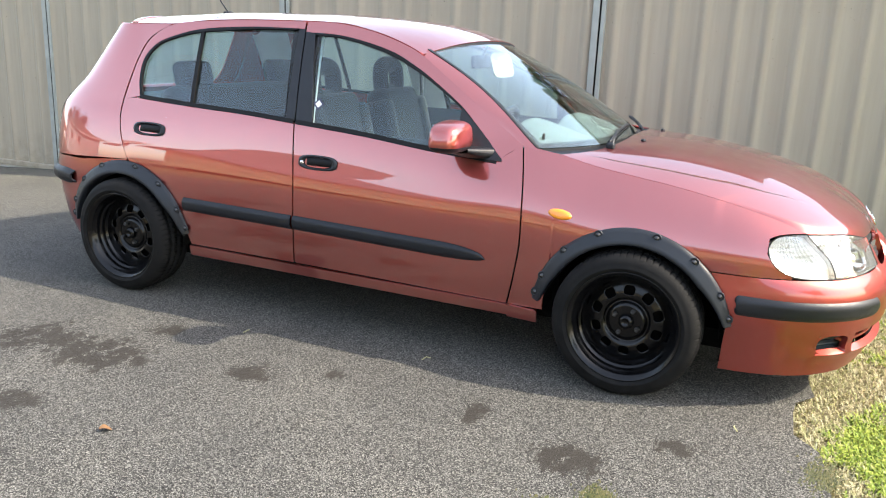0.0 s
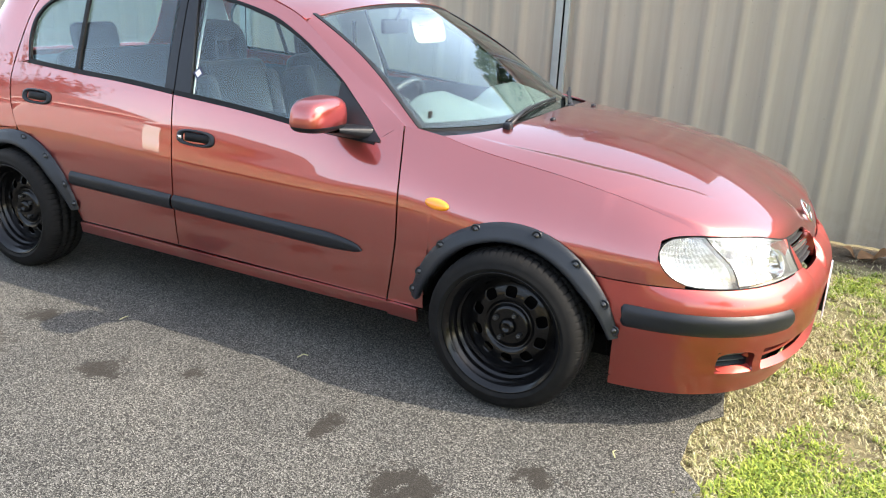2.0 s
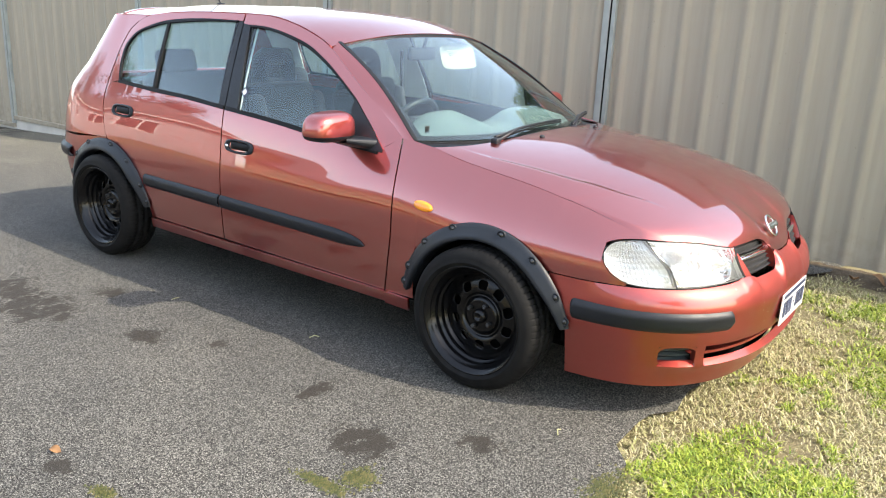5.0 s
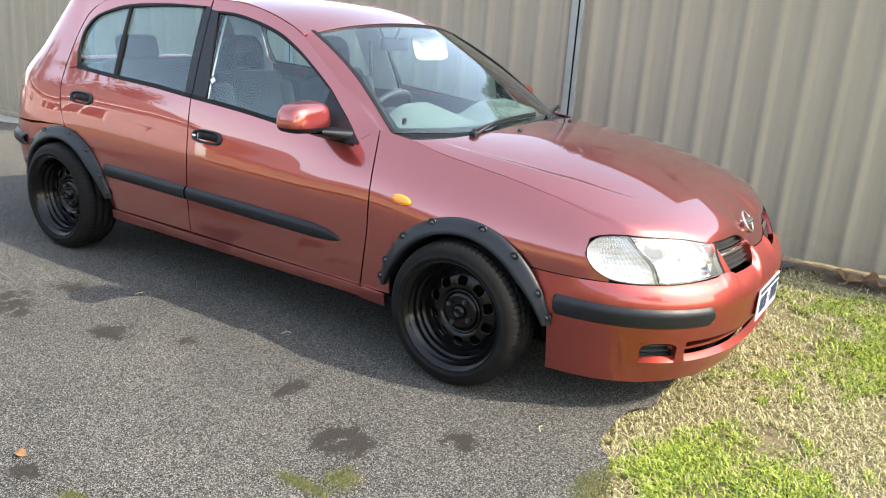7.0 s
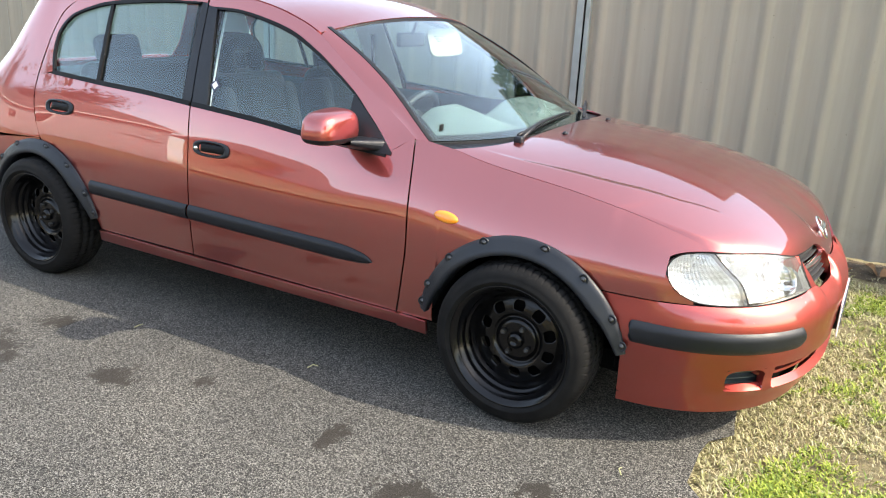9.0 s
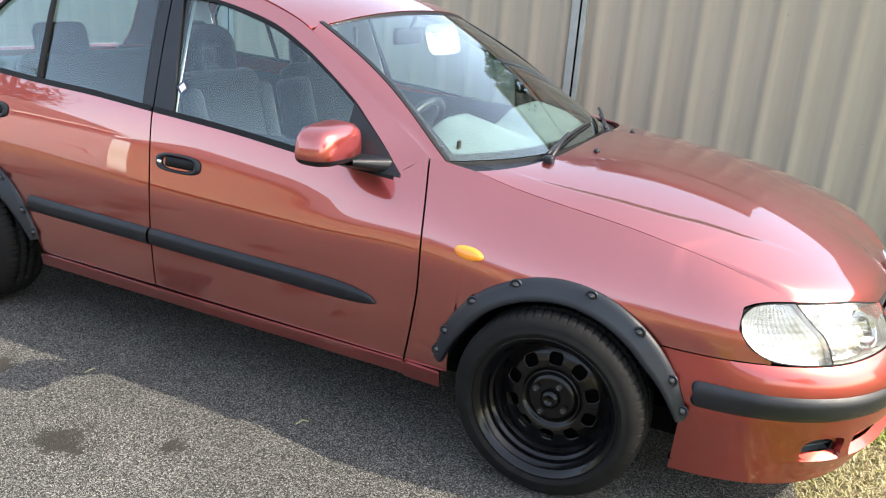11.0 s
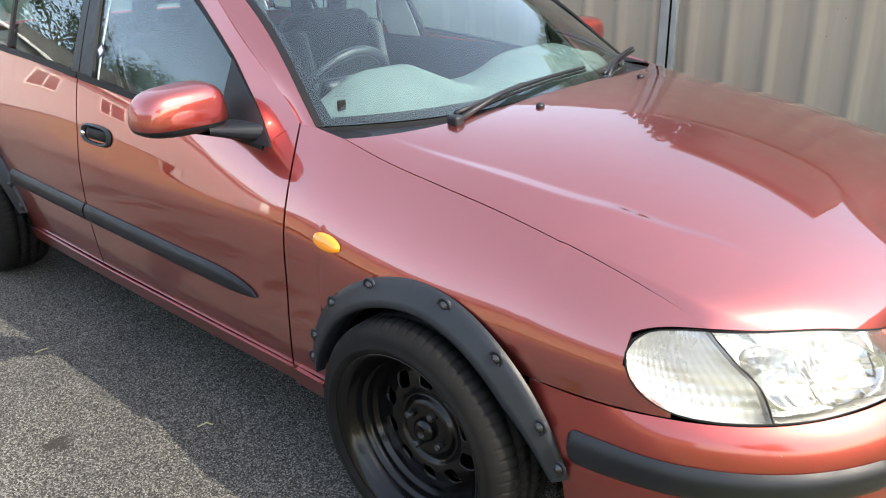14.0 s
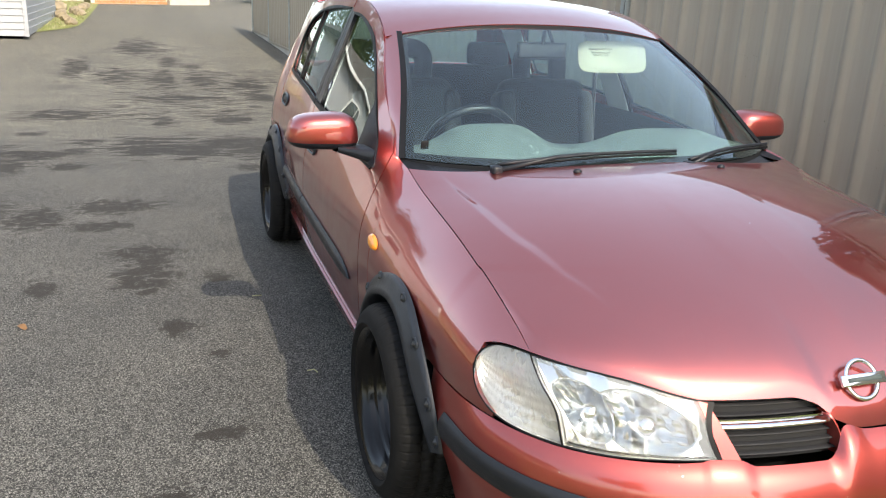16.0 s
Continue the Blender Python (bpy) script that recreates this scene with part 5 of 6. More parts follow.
# ---- the car: wheels ----
def build_wheel():
    """A wheel at the origin, its outer face towards -y."""
    ring = [(0.160, 0.100), (0.1605, 0.099), (0.166, 0.084), (0.1664, 0.0825), (0.176, 0.074), (0.1765, 0.0725), (0.179, 0.057), (0.1797, 0.0562), (0.188, 0.050), (0.1886, 0.0488), (0.191, 0.032), (0.1917, 0.031), (0.203, 0.017), (0.2035, 0.0155), (0.204, 0.014), (0.212, 0.008), (0.2205, -0.002), (0.2245, -0.003), (0.2255, 0.005), (0.217, 0.012), (0.210, 0.03), (0.210, 0.19)]
    rim = lathe(list(reversed(ring)), 72, (0, 0, 0), RIM, "wheel", car, "black painted steel wheel with ten holes")

    def tyre_pt(u, v):
        prof = ((0.214, 0.012), (0.221, 0.003), (0.228, -0.007), (0.2325, -0.0095), (0.235, -0.0125), (0.238, -0.0125), (0.241, -0.0095), (0.252, -0.008), (0.264, -0.002), (0.274, 0.008), (0.2815, 0.020), (0.2850, 0.034),
                (0.2855, 0.056), (0.279, 0.058), (0.279, 0.065), (0.2868, 0.067), (0.2870, 0.095), (0.280, 0.097), (0.280, 0.106), (0.2870, 0.108), (0.2868, 0.137), (0.279, 0.139), (0.279, 0.147), (0.2855, 0.149), (0.2835, 0.172), (0.276, 0.190), (0.255, 0.203), (0.215, 0.198))
        r, y = prof[int(round(v * (len(prof) - 1)))]
        k = int(round(u * 560))
        if k % 8 == 0 and r > 0.278:
            r -= 0.0050
        a = 2 * math.pi * u
        r = 0.214 + (r - 0.214) * 1.135
        return Vector((r * math.cos(a), y, r * math.sin(a)))
    panel("tyre", steps(560), steps(27), tyre_pt, TYRE, rim, out=(0, -1, 0), flange=0, label="worn low-profile tyre")

    def disc(u, v):
        a = 2 * math.pi * u
        r = 0.161 - 0.131 * v
        y = table((0.030, 0.062, 0.072, 0.085, 0.098, 0.112, 0.140, 0.161), (0.080, 0.080, 0.084, 0.096, 0.087, 0.083, 0.090, 0.100), r)
        return Vector((r * math.cos(a), y, r * math.sin(a)))

    def solid(u, v):
        r = 0.161 - 0.131 * v
        t = (u * 10) % 1.0 - 0.5
        wide = 0.29 - 0.05 * (r - 0.110) / 0.038
        return (abs(t) / wide) ** 3.2 + (abs(r - 0.1285) / 0.0205) ** 3.2 > 1.0
    plate = panel("wheel_disc", steps(300), steps(72), disc, RIM, rim, out=(0, -1, 0), flange=0.007, keep=solid)
    bm = bmesh.new()
    bm.from_mesh(plate.data)
    bmesh.ops.remove_doubles(bm, verts=bm.verts, dist=0.00005)
    bm.to_mesh(plate.data)
    bm.free()
    lathe([(0.172, 0.18), (0.165, 0.15), (0.10, 0.135), (0.0, 0.135)], 32, (0, 0, 0), DARK, "brake_drum", rim)
    lathe(list(reversed([(0.0, 0.066), (0.012, 0.066), (0.014, 0.060), (0.020, 0.060), (0.024, 0.066), (0.029, 0.068), (0.031, 0.084)])), 28, (0, 0, 0), RIM, "hub_cap", rim)
    for k in range(4):
        a = radians(62 + 90 * k)
        at = (0.053 * math.cos(a), 0, 0.053 * math.sin(a))
        lathe([(0.0105, 0.086), (0.0100, 0.066), (0.006, 0.063), (0.0045, 0.068), (0.0, 0.068)], 6, at, STEEL, "wheel_nut", rim)
    return rim


wheel = build_wheel()
wheel.matrix_basis = pose(1.258, -0.936, 0.295)
for x, y, turn, spin in ((-1.362, -0.908, 0, 33), (1.258, 0.936, 180, 10), (-1.362, 0.908, 180, 50)):
    copy_thing(wheel, pose(x, y, 0.295, 0, 0, turn) @ pose(0, 0, 0, 0, spin, 0))


# ---- the car: cabin ----
def cushion(name, size, at, turn, material, parent, bevel=0.05, label=""):
    return part(name, box_bm(size, at, bevel, 4, Matrix.Rotation(radians(turn), 4, "Y")), material, parent, label)


def build_seat(y):
    seat = cushion("front_seat", (0.52, 0.50, 0.16), (-0.10, y, 0.48), -8, SEAT, car, label="grey cloth front seat")
    cushion("backrest", (0.15, 0.46, 0.60), (-0.385, y, 0.765), -14, SEAT, seat, 0.06)
    for s in (-1, 1):
        cushion("seat_bolster", (0.18, 0.085, 0.52), (-0.365, y + s * 0.215, 0.745), -14, SEAT_LIGHT, seat, 0.04)

    def rest(u, v):
        # a padded ring: headrest with its opening
        a, b = 2 * math.pi * u, 2 * math.pi * v
        e = lambda c, p: math.copysign(abs(c) ** p, c)
        ry, rz, t = 0.100, 0.082, 0.046
        cy, cz = ry * e(math.cos(a), 0.6), rz * e(math.sin(a), 0.6)
        k = t * math.cos(b)
        return Vector((-0.475 + 0.045 * math.sin(b) - 0.1 * cz, y + cy + k * math.cos(a) * 1.0, 1.110 + cz + k * math.sin(a)))
    panel("headrest", steps(36), steps(14), rest, SEAT, seat, out=(1, 0, 0), flange=0)
    for s in (-1, 1):
        tube("headrest_stem", [(-0.455, y + s * 0.07, 0.99), (-0.47, y + s * 0.07, 1.07)], 0.007, STEEL, seat)


build_seat(-0.36)
build_seat(0.36)
bench = cushion("rear_bench", (0.50, 1.28, 0.17), (-0.90, 0, 0.52), -6, SEAT, car)
cushion("rear_backrest", (0.14, 1.26, 0.52), (-1.20, 0, 0.80), -16, SEAT, bench, 0.06)
for y in (-0.40, 0.40):
    cushion("rear_headrest", (0.09, 0.26, 0.15), (-1.275, y, 1.105), -12, SEAT, bench, 0.04)
part("parcel_shelf", box_bm((0.46, 1.24, 0.03), (-1.52, 0, 0.965), 0.01), DASH, car)


def dash(u, v):
    y = 0.70 * (2 * u - 1)
    hump = math.exp(-(((y + 0.36) / 0.20) ** 2) ** 2)
    side_hump = math.exp(-(((y - 0.36) / 0.26) ** 2) ** 2)
    edge = 0.615 + 0.035 * (y + 0.6) + 0.02 * hump
    x_top = 0.985 - 0.21 * abs(y / 0.7) ** 3.0
    if v < 0.6:
        t = v / 0.6
        return Vector((x_top + (edge - x_top) * t, y, 0.905 + 0.020 * math.sin(math.pi * t) + t**1.3 * (0.085 * hump + 0.060 * side_hump + 0.030)))
    t = (v - 0.6) / 0.4
    return Vector((edge - 0.06 * math.sin(math.pi * t * 0.5), y, 0.905 + 0.085 * hump + 0.060 * side_hump + 0.030 - 0.36 * t))


board = panel("dashboard", steps(60), steps(34), dash, DASH, car, out=(0, 0, 1), flange=0, label="grey green dashboard")
verts, faces = [], []
m = Matrix.Translation((0.475, -0.37, 0.90)) @ Matrix.Rotation(radians(-62), 4, "Y")
for i in range(48):
    for j in range(10):
        a, b = 2 * math.pi * i / 48, 2 * math.pi * j / 10
        verts.append(m @ Vector(((0.178 + 0.0155 * math.cos(b)) * math.cos(a), (0.178 + 0.0155 * math.cos(b)) * math.sin(a), 0.0155 * math.sin(b))))
        faces.append((i * 10 + j, ((i + 1) % 48) * 10 + j, ((i + 1) % 48) * 10 + (j + 1) % 10, i * 10 + (j + 1) % 10))
steer = mesh_from("steering_wheel", verts, faces, BLACK, car)
part("steering_hub", box_bm((0.15, 0.17, 0.05), (0, 0, 0.01), 0.02), BLACK, steer).matrix_local = m
for a in (0, 180, 270):
    part("steering_spoke", box_bm((0.12, 0.035, 0.02), (0.11, 0, 0.005), 0.006), BLACK, steer).matrix_local = m @ Matrix.Rotation(radians(a + 90 if a != 270 else 180), 4, "Z")
# sun visor folded down on the passenger's side, with its sticker
def visor_face(u, v):
    a = 2 * math.pi * u
    c, d = math.cos(a), math.sin(a)
    r = (abs(c) ** 5.0 + abs(d) ** 5.0) ** (-1 / 5.0)
    return Vector((0.006 * (1 - v**6), 0.164 * r * c * v, 0.068 * r * d * v))


visor = panel("sun_visor", steps(48), steps(6, 0.001, 1.0), visor_face, CREAM, car, out=(1, 0, 0), flange=0.010, back=True, label="cream sun visor folded down")
visor.matrix_local = Matrix.Translation((0.235, 0.356, 1.226)) @ Matrix.Rotation(radians(-18), 4, "Y")
for k in range(3):
    part("visor_print", box_bm((0.002, 0.11 - 0.02 * k, 0.006), (0.0078, -0.06, 0.030 - 0.012 * k)), VISOR_INK, visor)
mirror = part("inside_mirror", box_bm((0.03, 0.22, 0.066), (0.235, 0.02, 1.246), 0.012, 3), BLACK, car)
tube("mirror_stem", [(0.24, 0.02, 1.265), (0.27, 0.01, 1.325)], 0.008, SEAT, mirror)
for sign in (-1, 1):
    panel("door_card", steps(30), steps(12), mirrored(lambda u, v: skin((-1.38 + 2.08 * u, 0.42 + 0.50 * v), -0.055 - 0.02 * math.sin(math.pi * v)), sign), DOOR_CARD, car, out=(0, -sign, 0), flange=0)
    panel("pillar_lining", steps(3), steps(14), mirrored(lambda u, v, lead=(0.0 if sign < 0 else -0.08), wide=(0.14 if sign < 0 else 0.20): skin((-0.385 + lead + wide * u - 0.075 * v, 0.55 + 0.83 * v), -0.034), sign), TRIM, car, out=(0, -sign, 0), flange=0.004)
    panel("tail_lining", steps(8), steps(10), mirrored(lambda u, v: skin((-1.345 - 0.26 * u, 0.99 + 0.36 * v), -0.03), sign), TRIM, car, out=(0, -sign, 0), flange=0.004)
    tube("seat_belt", [(-0.40, sign * 0.64, 1.22), (-0.38, sign * 0.635, 0.95), (-0.33, sign * 0.63, 0.60)], 0.012, SEAT, car, sides=5)
# diamond sticker on the driver's window
bm = bmesh.new()
bmesh.ops.create_grid(bm, x_segments=1, y_segments=1, size=0.021)
bmesh.ops.rotate(bm, matrix=Matrix.Rotation(radians(45), 3, "Z"), verts=bm.verts)
p = skin((-0.262, 1.04), -0.0105)
sticker = part("window_sticker", bm, BLUEBLACK, car)
sticker.matrix_local = Matrix.Translation(p) @ Matrix.Rotation(radians(70), 4, "X")
bm = bmesh.new()
bmesh.ops.create_grid(bm, x_segments=1, y_segments=1, size=0.0125)
bmesh.ops.rotate(bm, matrix=Matrix.Rotation(radians(45), 3, "Z"), verts=bm.verts)
part("sticker_print", bm, TRIM, sticker).matrix_local = Matrix.Translation((0, 0, 0.0012))
part("screen_knob", box_bm((0.006, 0.028, 0.030), (0.800, -0.655, 0.975), 0.0028), RUBBER, car)


# ---- lawn ----
def add_blades(name, count, x_range, y_range, material, keep, length, label, thick=0.0013, lift=-0.024):
    """Many single bent blades in one mesh."""
    verts, faces = [], []
    tries = 0
    while len(faces) < count * 2 and tries < count * 6:
        tries += 1
        x = x_range[0] + (x_range[1] - x_range[0]) * random.random()
        y = y_range[0] + (y_range[1] - y_range[0]) * random.random()
        if not keep(x, y):
            continue
        a = random.random() * 2 * math.pi
        l = length * (0.5 + random.random())
        lean = l * (0.4 + 1.1 * random.random())
        w = thick * (0.7 + 0.7 * random.random())
        cx, sx = math.cos(a), math.sin(a)
        z0, up = lift + ground_z(x, y), l * (0.25 + 0.6 * random.random())
        b = len(verts)
        verts += [(x - sx * w, y + cx * w, z0), (x + sx * w, y - cx * w, z0),
                  (x + cx * lean * 0.45 + sx * w, y + sx * lean * 0.45 - cx * w, z0 + up * 0.8), (x + cx * lean * 0.45 - sx * w, y + sx * lean * 0.45 + cx * w, z0 + up * 0.8),
                  (x + cx * lean, y + sx * lean, z0 + up)]
        faces += [(b, b + 1, b + 2, b + 3), (b + 3, b + 2, b + 4)]
    return tagged(mesh_from(name, verts, faces, material, smooth=False), label, "grass", "", "stuff")


def greenness(x, y):
    rim = 0.70 * math.exp(-max(0.0, x - lawn_edge(y)) / 0.34) + 0.9 * max(0.0, 1 - (fence_y(x) - y) / 0.5) + 0.30 * ease((-0.9 - y) / 0.7)
    return noise.noise(Vector((x * 1.7, y * 1.7, 3.3))) + 0.55 * noise.noise(Vector((x * 6.0, y * 6.0, 7.7))) + 0.45 * noise.noise(Vector((x * 17.0, y * 17.0, 5.2))) - rim


def on_lawn(x, y):
    bare = noise.noise(Vector((x * 2.3, y * 2.3, 1.1)))
    return x > lawn_edge(y) + 0.10 * random.random() ** 2 - 0.05 and y < fence_y(x) - 0.03 and (bare > -0.33 or random.random() < 0.25)


add_blades("green_lawn", 150000, (1.9, 4.4), (-3.0, 2.2), GRASS, lambda x, y: on_lawn(x, y) and greenness(x, y) > -0.12 + 0.35 * (random.random() - 0.5) - 0.12 * (x - 2.6), 0.023, "short green lawn grass", 0.0022)
add_blades("dry_lawn", 110000, (1.9, 4.4), (-3.0, 2.2), STRAW, lambda x, y: on_lawn(x, y) and greenness(x, y) < 0.22 + 0.4 * (random.random() - 0.5) and (y < 1.75 or random.random() < 0.4), 0.018, "dry straw-coloured lawn grass", 0.0018)
add_blades("side_lawn", 42000, (1.9, 7.0), (-7.5, -2.9), GRASS, lambda x, y: x > lawn_edge(y) and greenness(x, y) > -0.35 + 0.4 * random.random(), 0.035, "mown green and dry lawn beside the driveway", 0.003)
add_blades("far_lawn", 42000, (4.3, 9.0), (-2.2, 2.4), GRASS, lambda x, y: y < fence_y(x) - 0.05 and greenness(x, y) > -0.4 + 0.4 * random.random(), 0.05, "mown green grass farther off", 0.003)

earth = Nodes("bare_earth")
earth_at = earth.coords()
earth.set(Base_Color=earth.ramp(earth.noise(earth_at, 14.0, 8.0, 0.7), [(0.3, (0.050, 0.036, 0.022)), (0.55, (0.110, 0.082, 0.050)), (0.75, (0.19, 0.155, 0.095))]), Roughness=0.95)
earth.bump(earth.noise(earth_at, 90.0, 6.0, 0.75), 0.8, 0.02)
sheet("earth_strip", steps(90, 1.6, 7.0), steps(10, 0.0, 1.0),
      lambda x, v: (x, fence_y(x) + 0.02 - (0.24 + 0.10 * noise.noise(Vector((x * 2.2, 0, 3))) + 0.05 * noise.noise(Vector((x * 9.0, 0, 6)))) * v,
                    -0.027 + 0.040 * (1 - v) ** 1.5 + 0.010 * noise.noise(Vector((x * 12.0, v * 4.0, 2)))),
      earth.m, label="strip of bare brown earth along the fence base", category="soil")

# tuft of weeds by the fence post and dry leaves on the ground
verts, faces = [], []
for k in range(90):
    a, l = random.random() * 2 * math.pi, 0.10 + 0.16 * random.random()
    x, y = 2.98 + 0.05 * random.gauss(0, 1), 1.98 + 0.03 * random.gauss(0, 1)
    b = len(verts)
    c, s = math.cos(a), math.sin(a)
    verts += [(x - s * 0.004, y + c * 0.004, -0.02), (x + s * 0.004, y - c * 0.004, -0.02), (x + c * l * 0.35 + s * 0.003, y + s * l * 0.35 - c * 0.003, l * 0.75), (x + c * l * 0.35 - s * 0.003, y + s * l * 0.35 + c * 0.003, l * 0.75), (x + c * l * 0.9, y + s * l * 0.9, l * 0.62)]
    faces += [(b, b + 1, b + 2, b + 3), (b + 3, b + 2, b + 4)]
tagged(mesh_from("weed_tuft", verts, faces, GRASS, smooth=False), "long green weed tuft growing at the fence base", "weed")


def build_leaf(size):
    def fn(u, v):
        w = math.sin(math.pi * u) ** 0.8
        return Vector((size * (u - 0.5), size * 0.36 * w * (v - 0.5) * 2, size * (0.22 * abs(v - 0.5) * w + 0.10 * math.sin(5 * u) + 0.02)))
    return panel("dry_leaf", steps(10), steps(4), fn, DRY_LEAF, None, out=(0, 0, 1), flange=0.0015, back=True)


leaf = build_leaf(0.11)
tagged(leaf, "curled brown dry leaf lying on the ground", "leaf", "dry leaves")
leaf.matrix_basis = pose(2.42, 1.93, 0.012, 20, -15, 40)
for x, y, z, rx, ry, rz, k in ((2.50, 1.95, 0.02, -30, 25, 150, 1.3), (2.58, 1.90, 0.012, 10, 10, 75, 1.2), (2.33, 1.97, 0.015, 15, 30, 10, 0.9), (2.86, 1.98, 0.04, 40, 20, 200, 0.9), (2.74, 1.94, 0.01, 5, 5, 300, 0.8), (2.2, 1.9, 0.01, 5, 15, 100, 0.7),
                              (-0.263, -2.094, 0.006, 0, 10, 60, 0.45), (0.498, -2.237, 0.006, 10, 0, 20, 0.4)):
    one = copy_thing(leaf, pose(x, y, z, rx, ry, rz))
    one.scale = (k, k, k)
for x, y, rz in ((-0.434, -1.106, 20), (1.72, -0.98, 80), (0.45, -0.95, 10)):
    bit = tube("straw_bit", [(x, y, 0.004), (x + 0.02 * math.cos(rz), y + 0.02 * math.sin(rz), 0.010), (x + 0.045 * math.cos(rz + 0.4), y + 0.045 * math.sin(rz + 0.4), 0.004)], 0.0022, STRAW, None, sides=5)
    tagged(bit, "pale dry straw bit lying on the asphalt", "straw", "straw bits")

# moss growing in cracks of the asphalt
for cx, cy, rx, ry, count in ((1.37, -1.70, 0.045, 0.05, 420), (1.30, -1.80, 0.085, 0.02, 420), (0.83, -2.27, 0.04, 0.02, 200), (2.02, -1.22, 0.05, 0.10, 500)):
    verts, faces = [], []
    for k in range(count):
        x, y = cx + rx * random.gauss(0, 0.6), cy + ry * random.gauss(0, 0.6)
        r, h = 0.002 + 0.004 * random.random(), 0.003 + 0.007 * random.random()
        b = len(verts)
        verts += [(x - r, y - r, 0), (x + r, y - r * 0.8, 0), (x + r * 0.7, y + r, 0), (x + 0.3 * r, y, h)]
        faces += [(b, b + 1, b + 3), (b + 1, b + 2, b + 3), (b + 2, b, b + 3)]
    tagged(mesh_from("moss_patch", verts, faces, MOSS), "low green moss growing in the asphalt", "moss", "moss patches", "stuff")


# ---- trees, house and street ----
def build_tree(x, y, height, spread, seed, label):
    rng = random.Random(seed)
    tree = empty("tree", label=label, category="tree")
    tree.location = (x, y, -0.03)
    trunk = tube("trunk", [(0, 0, 0), (0.05, 0.02, height * 0.25), (-0.05, 0.05, height * 0.5), (0.02, 0, height * 0.8)], 0.16, BARK, tree, sides=10, taper=0.25)
    tips = []
    for k in range(11):
        a, z = rng.random() * 6.28, height * (0.35 + 0.4 * rng.random())
        r = spread * (0.4 + 0.5 * rng.random())
        end = (r * math.cos(a), r * math.sin(a), z + height * (0.10 + 0.18 * rng.random()))
        tube("limb", [(0, 0, z), (end[0] * 0.5, end[1] * 0.5, z + (end[2] - z) * 0.65), end], 0.06, BARK, trunk, sides=6, taper=0.25)
        tips.append(end)
    verts, faces = [], []
    for tip in tips:
        for k in range(520):
            d = Vector((rng.gauss(0, 1), rng.gauss(0, 1), rng.gauss(0, 0.8))) * spread * 0.24
            p = Vector(tip) + d
            u = Vector((rng.gauss(0, 1), rng.gauss(0, 1), rng.gauss(0, 1))).normalized()
            w = u.orthogonal().normalized()
            s = 0.07 + 0.08 * rng.random()
            b = len(verts)
            verts += [p - u * s, p + w * s * 0.5, p + u * s, p - w * s * 0.5]
            faces.append((b, b + 1, b + 2, b + 3))
    mesh_from("crown", verts, faces, LEAF, tree, smooth=False)
    return tree


for x, y, h, s, k in ((-26.0, -9.5, 8.5, 3.0, 3), (-23.5, -12.5, 8.0, 2.6, 4), (-31.0, -6.5, 7.5, 2.8, 6), (13.0, -7.0, 5.5, 2.2, 8)):
    build_tree(x, y, h, s, k, "leafy green garden tree beyond the driveway")


def build_house(name, x0, x1, y0, y1, base, eave, ridge, boards, openings, label):
    """A weatherboard house on a low base, its boards lapped one over the other."""
    house = empty(name, label=label, category="house")
    part("house_core", box_bm((x1 - x0 - 0.06, y1 - y0 - 0.06, eave - base), ((x0 + x1) / 2, (y0 + y1) / 2, (eave + base) / 2)), boards, house, smooth=False)
    part("house_base", box_bm((x1 - x0 - 0.3, y1 - y0 - 0.3, base + 0.4), ((x0 + x1) / 2, (y0 + y1) / 2, base / 2 - 0.2)), DARK, house, smooth=False)
    part("base_board", box_bm((0.03, y1 - y0, 0.10), (x1 - 0.10, (y0 + y1) / 2, base - 0.13)), boards, house, smooth=False)
    n = int((eave - base) / 0.15)
    for k in range(n):
        z = base + 0.075 + 0.15 * k
        tiltx, tilty = Matrix.Rotation(radians(-9), 4, "X"), Matrix.Rotation(radians(-9), 4, "Y")
        part("weatherboard", box_bm((x1 - x0, 0.018, 0.165), ((x0 + x1) / 2, y1 - 0.01, z), turn=tiltx), boards, house, smooth=False)
        part("weatherboard", box_bm((0.018, y1 - y0, 0.165), (x1 - 0.01, (y0 + y1) / 2, z), turn=tilty), boards, house, smooth=False)
    part("corner_board", box_bm((0.09, 0.09, eave - base + 0.02), (x1, y1, (eave + base) / 2), 0.008), boards, house, smooth=False)
    for yy, zz in openings:
        window = part("window_frame", box_bm((0.06, 1.2, 1.3), (x1 + 0.03, yy, zz), 0.01), WHITE, house, smooth=False)
        part("window_pane", box_bm((0.02, 0.50, 1.10), (x1 + 0.055, yy - 0.28, zz)), CAR_GLASS, window, smooth=False)
        part("window_pane", box_bm((0.02, 0.50, 1.10), (x1 + 0.055, yy + 0.28, zz)), CAR_GLASS, window, smooth=False)
    part("gutter", box_bm((0.12, y1 - y0 + 0.7, 0.11), (x1 + 0.42, (y0 + y1) / 2, eave - 0.05), 0.02), WHITE, house, smooth=False)
    o = 0.4
    mid = (y0 + y1) / 2
    verts = [(x0 - o, y0 - o, eave), (x1 + o, y0 - o, eave), (x1 + o, y1 + o, eave), (x0 - o, y1 + o, eave), (x0 - o, mid, ridge), (x1 + o, mid, ridge)]
    verts += [(a, b, c - 0.12) for a, b, c in verts]
    faces = [(0, 1, 5, 4), (2, 3, 4, 5), (1, 2, 5), (3, 0, 4), (6, 7, 1, 0), (7, 8, 2, 1), (8, 9, 3, 2), (9, 6, 0, 3), (10, 11, 7, 6), (11, 10, 9, 8)]
    mesh_from("roof", verts, faces, ROOFING, house, smooth=False)
    return house


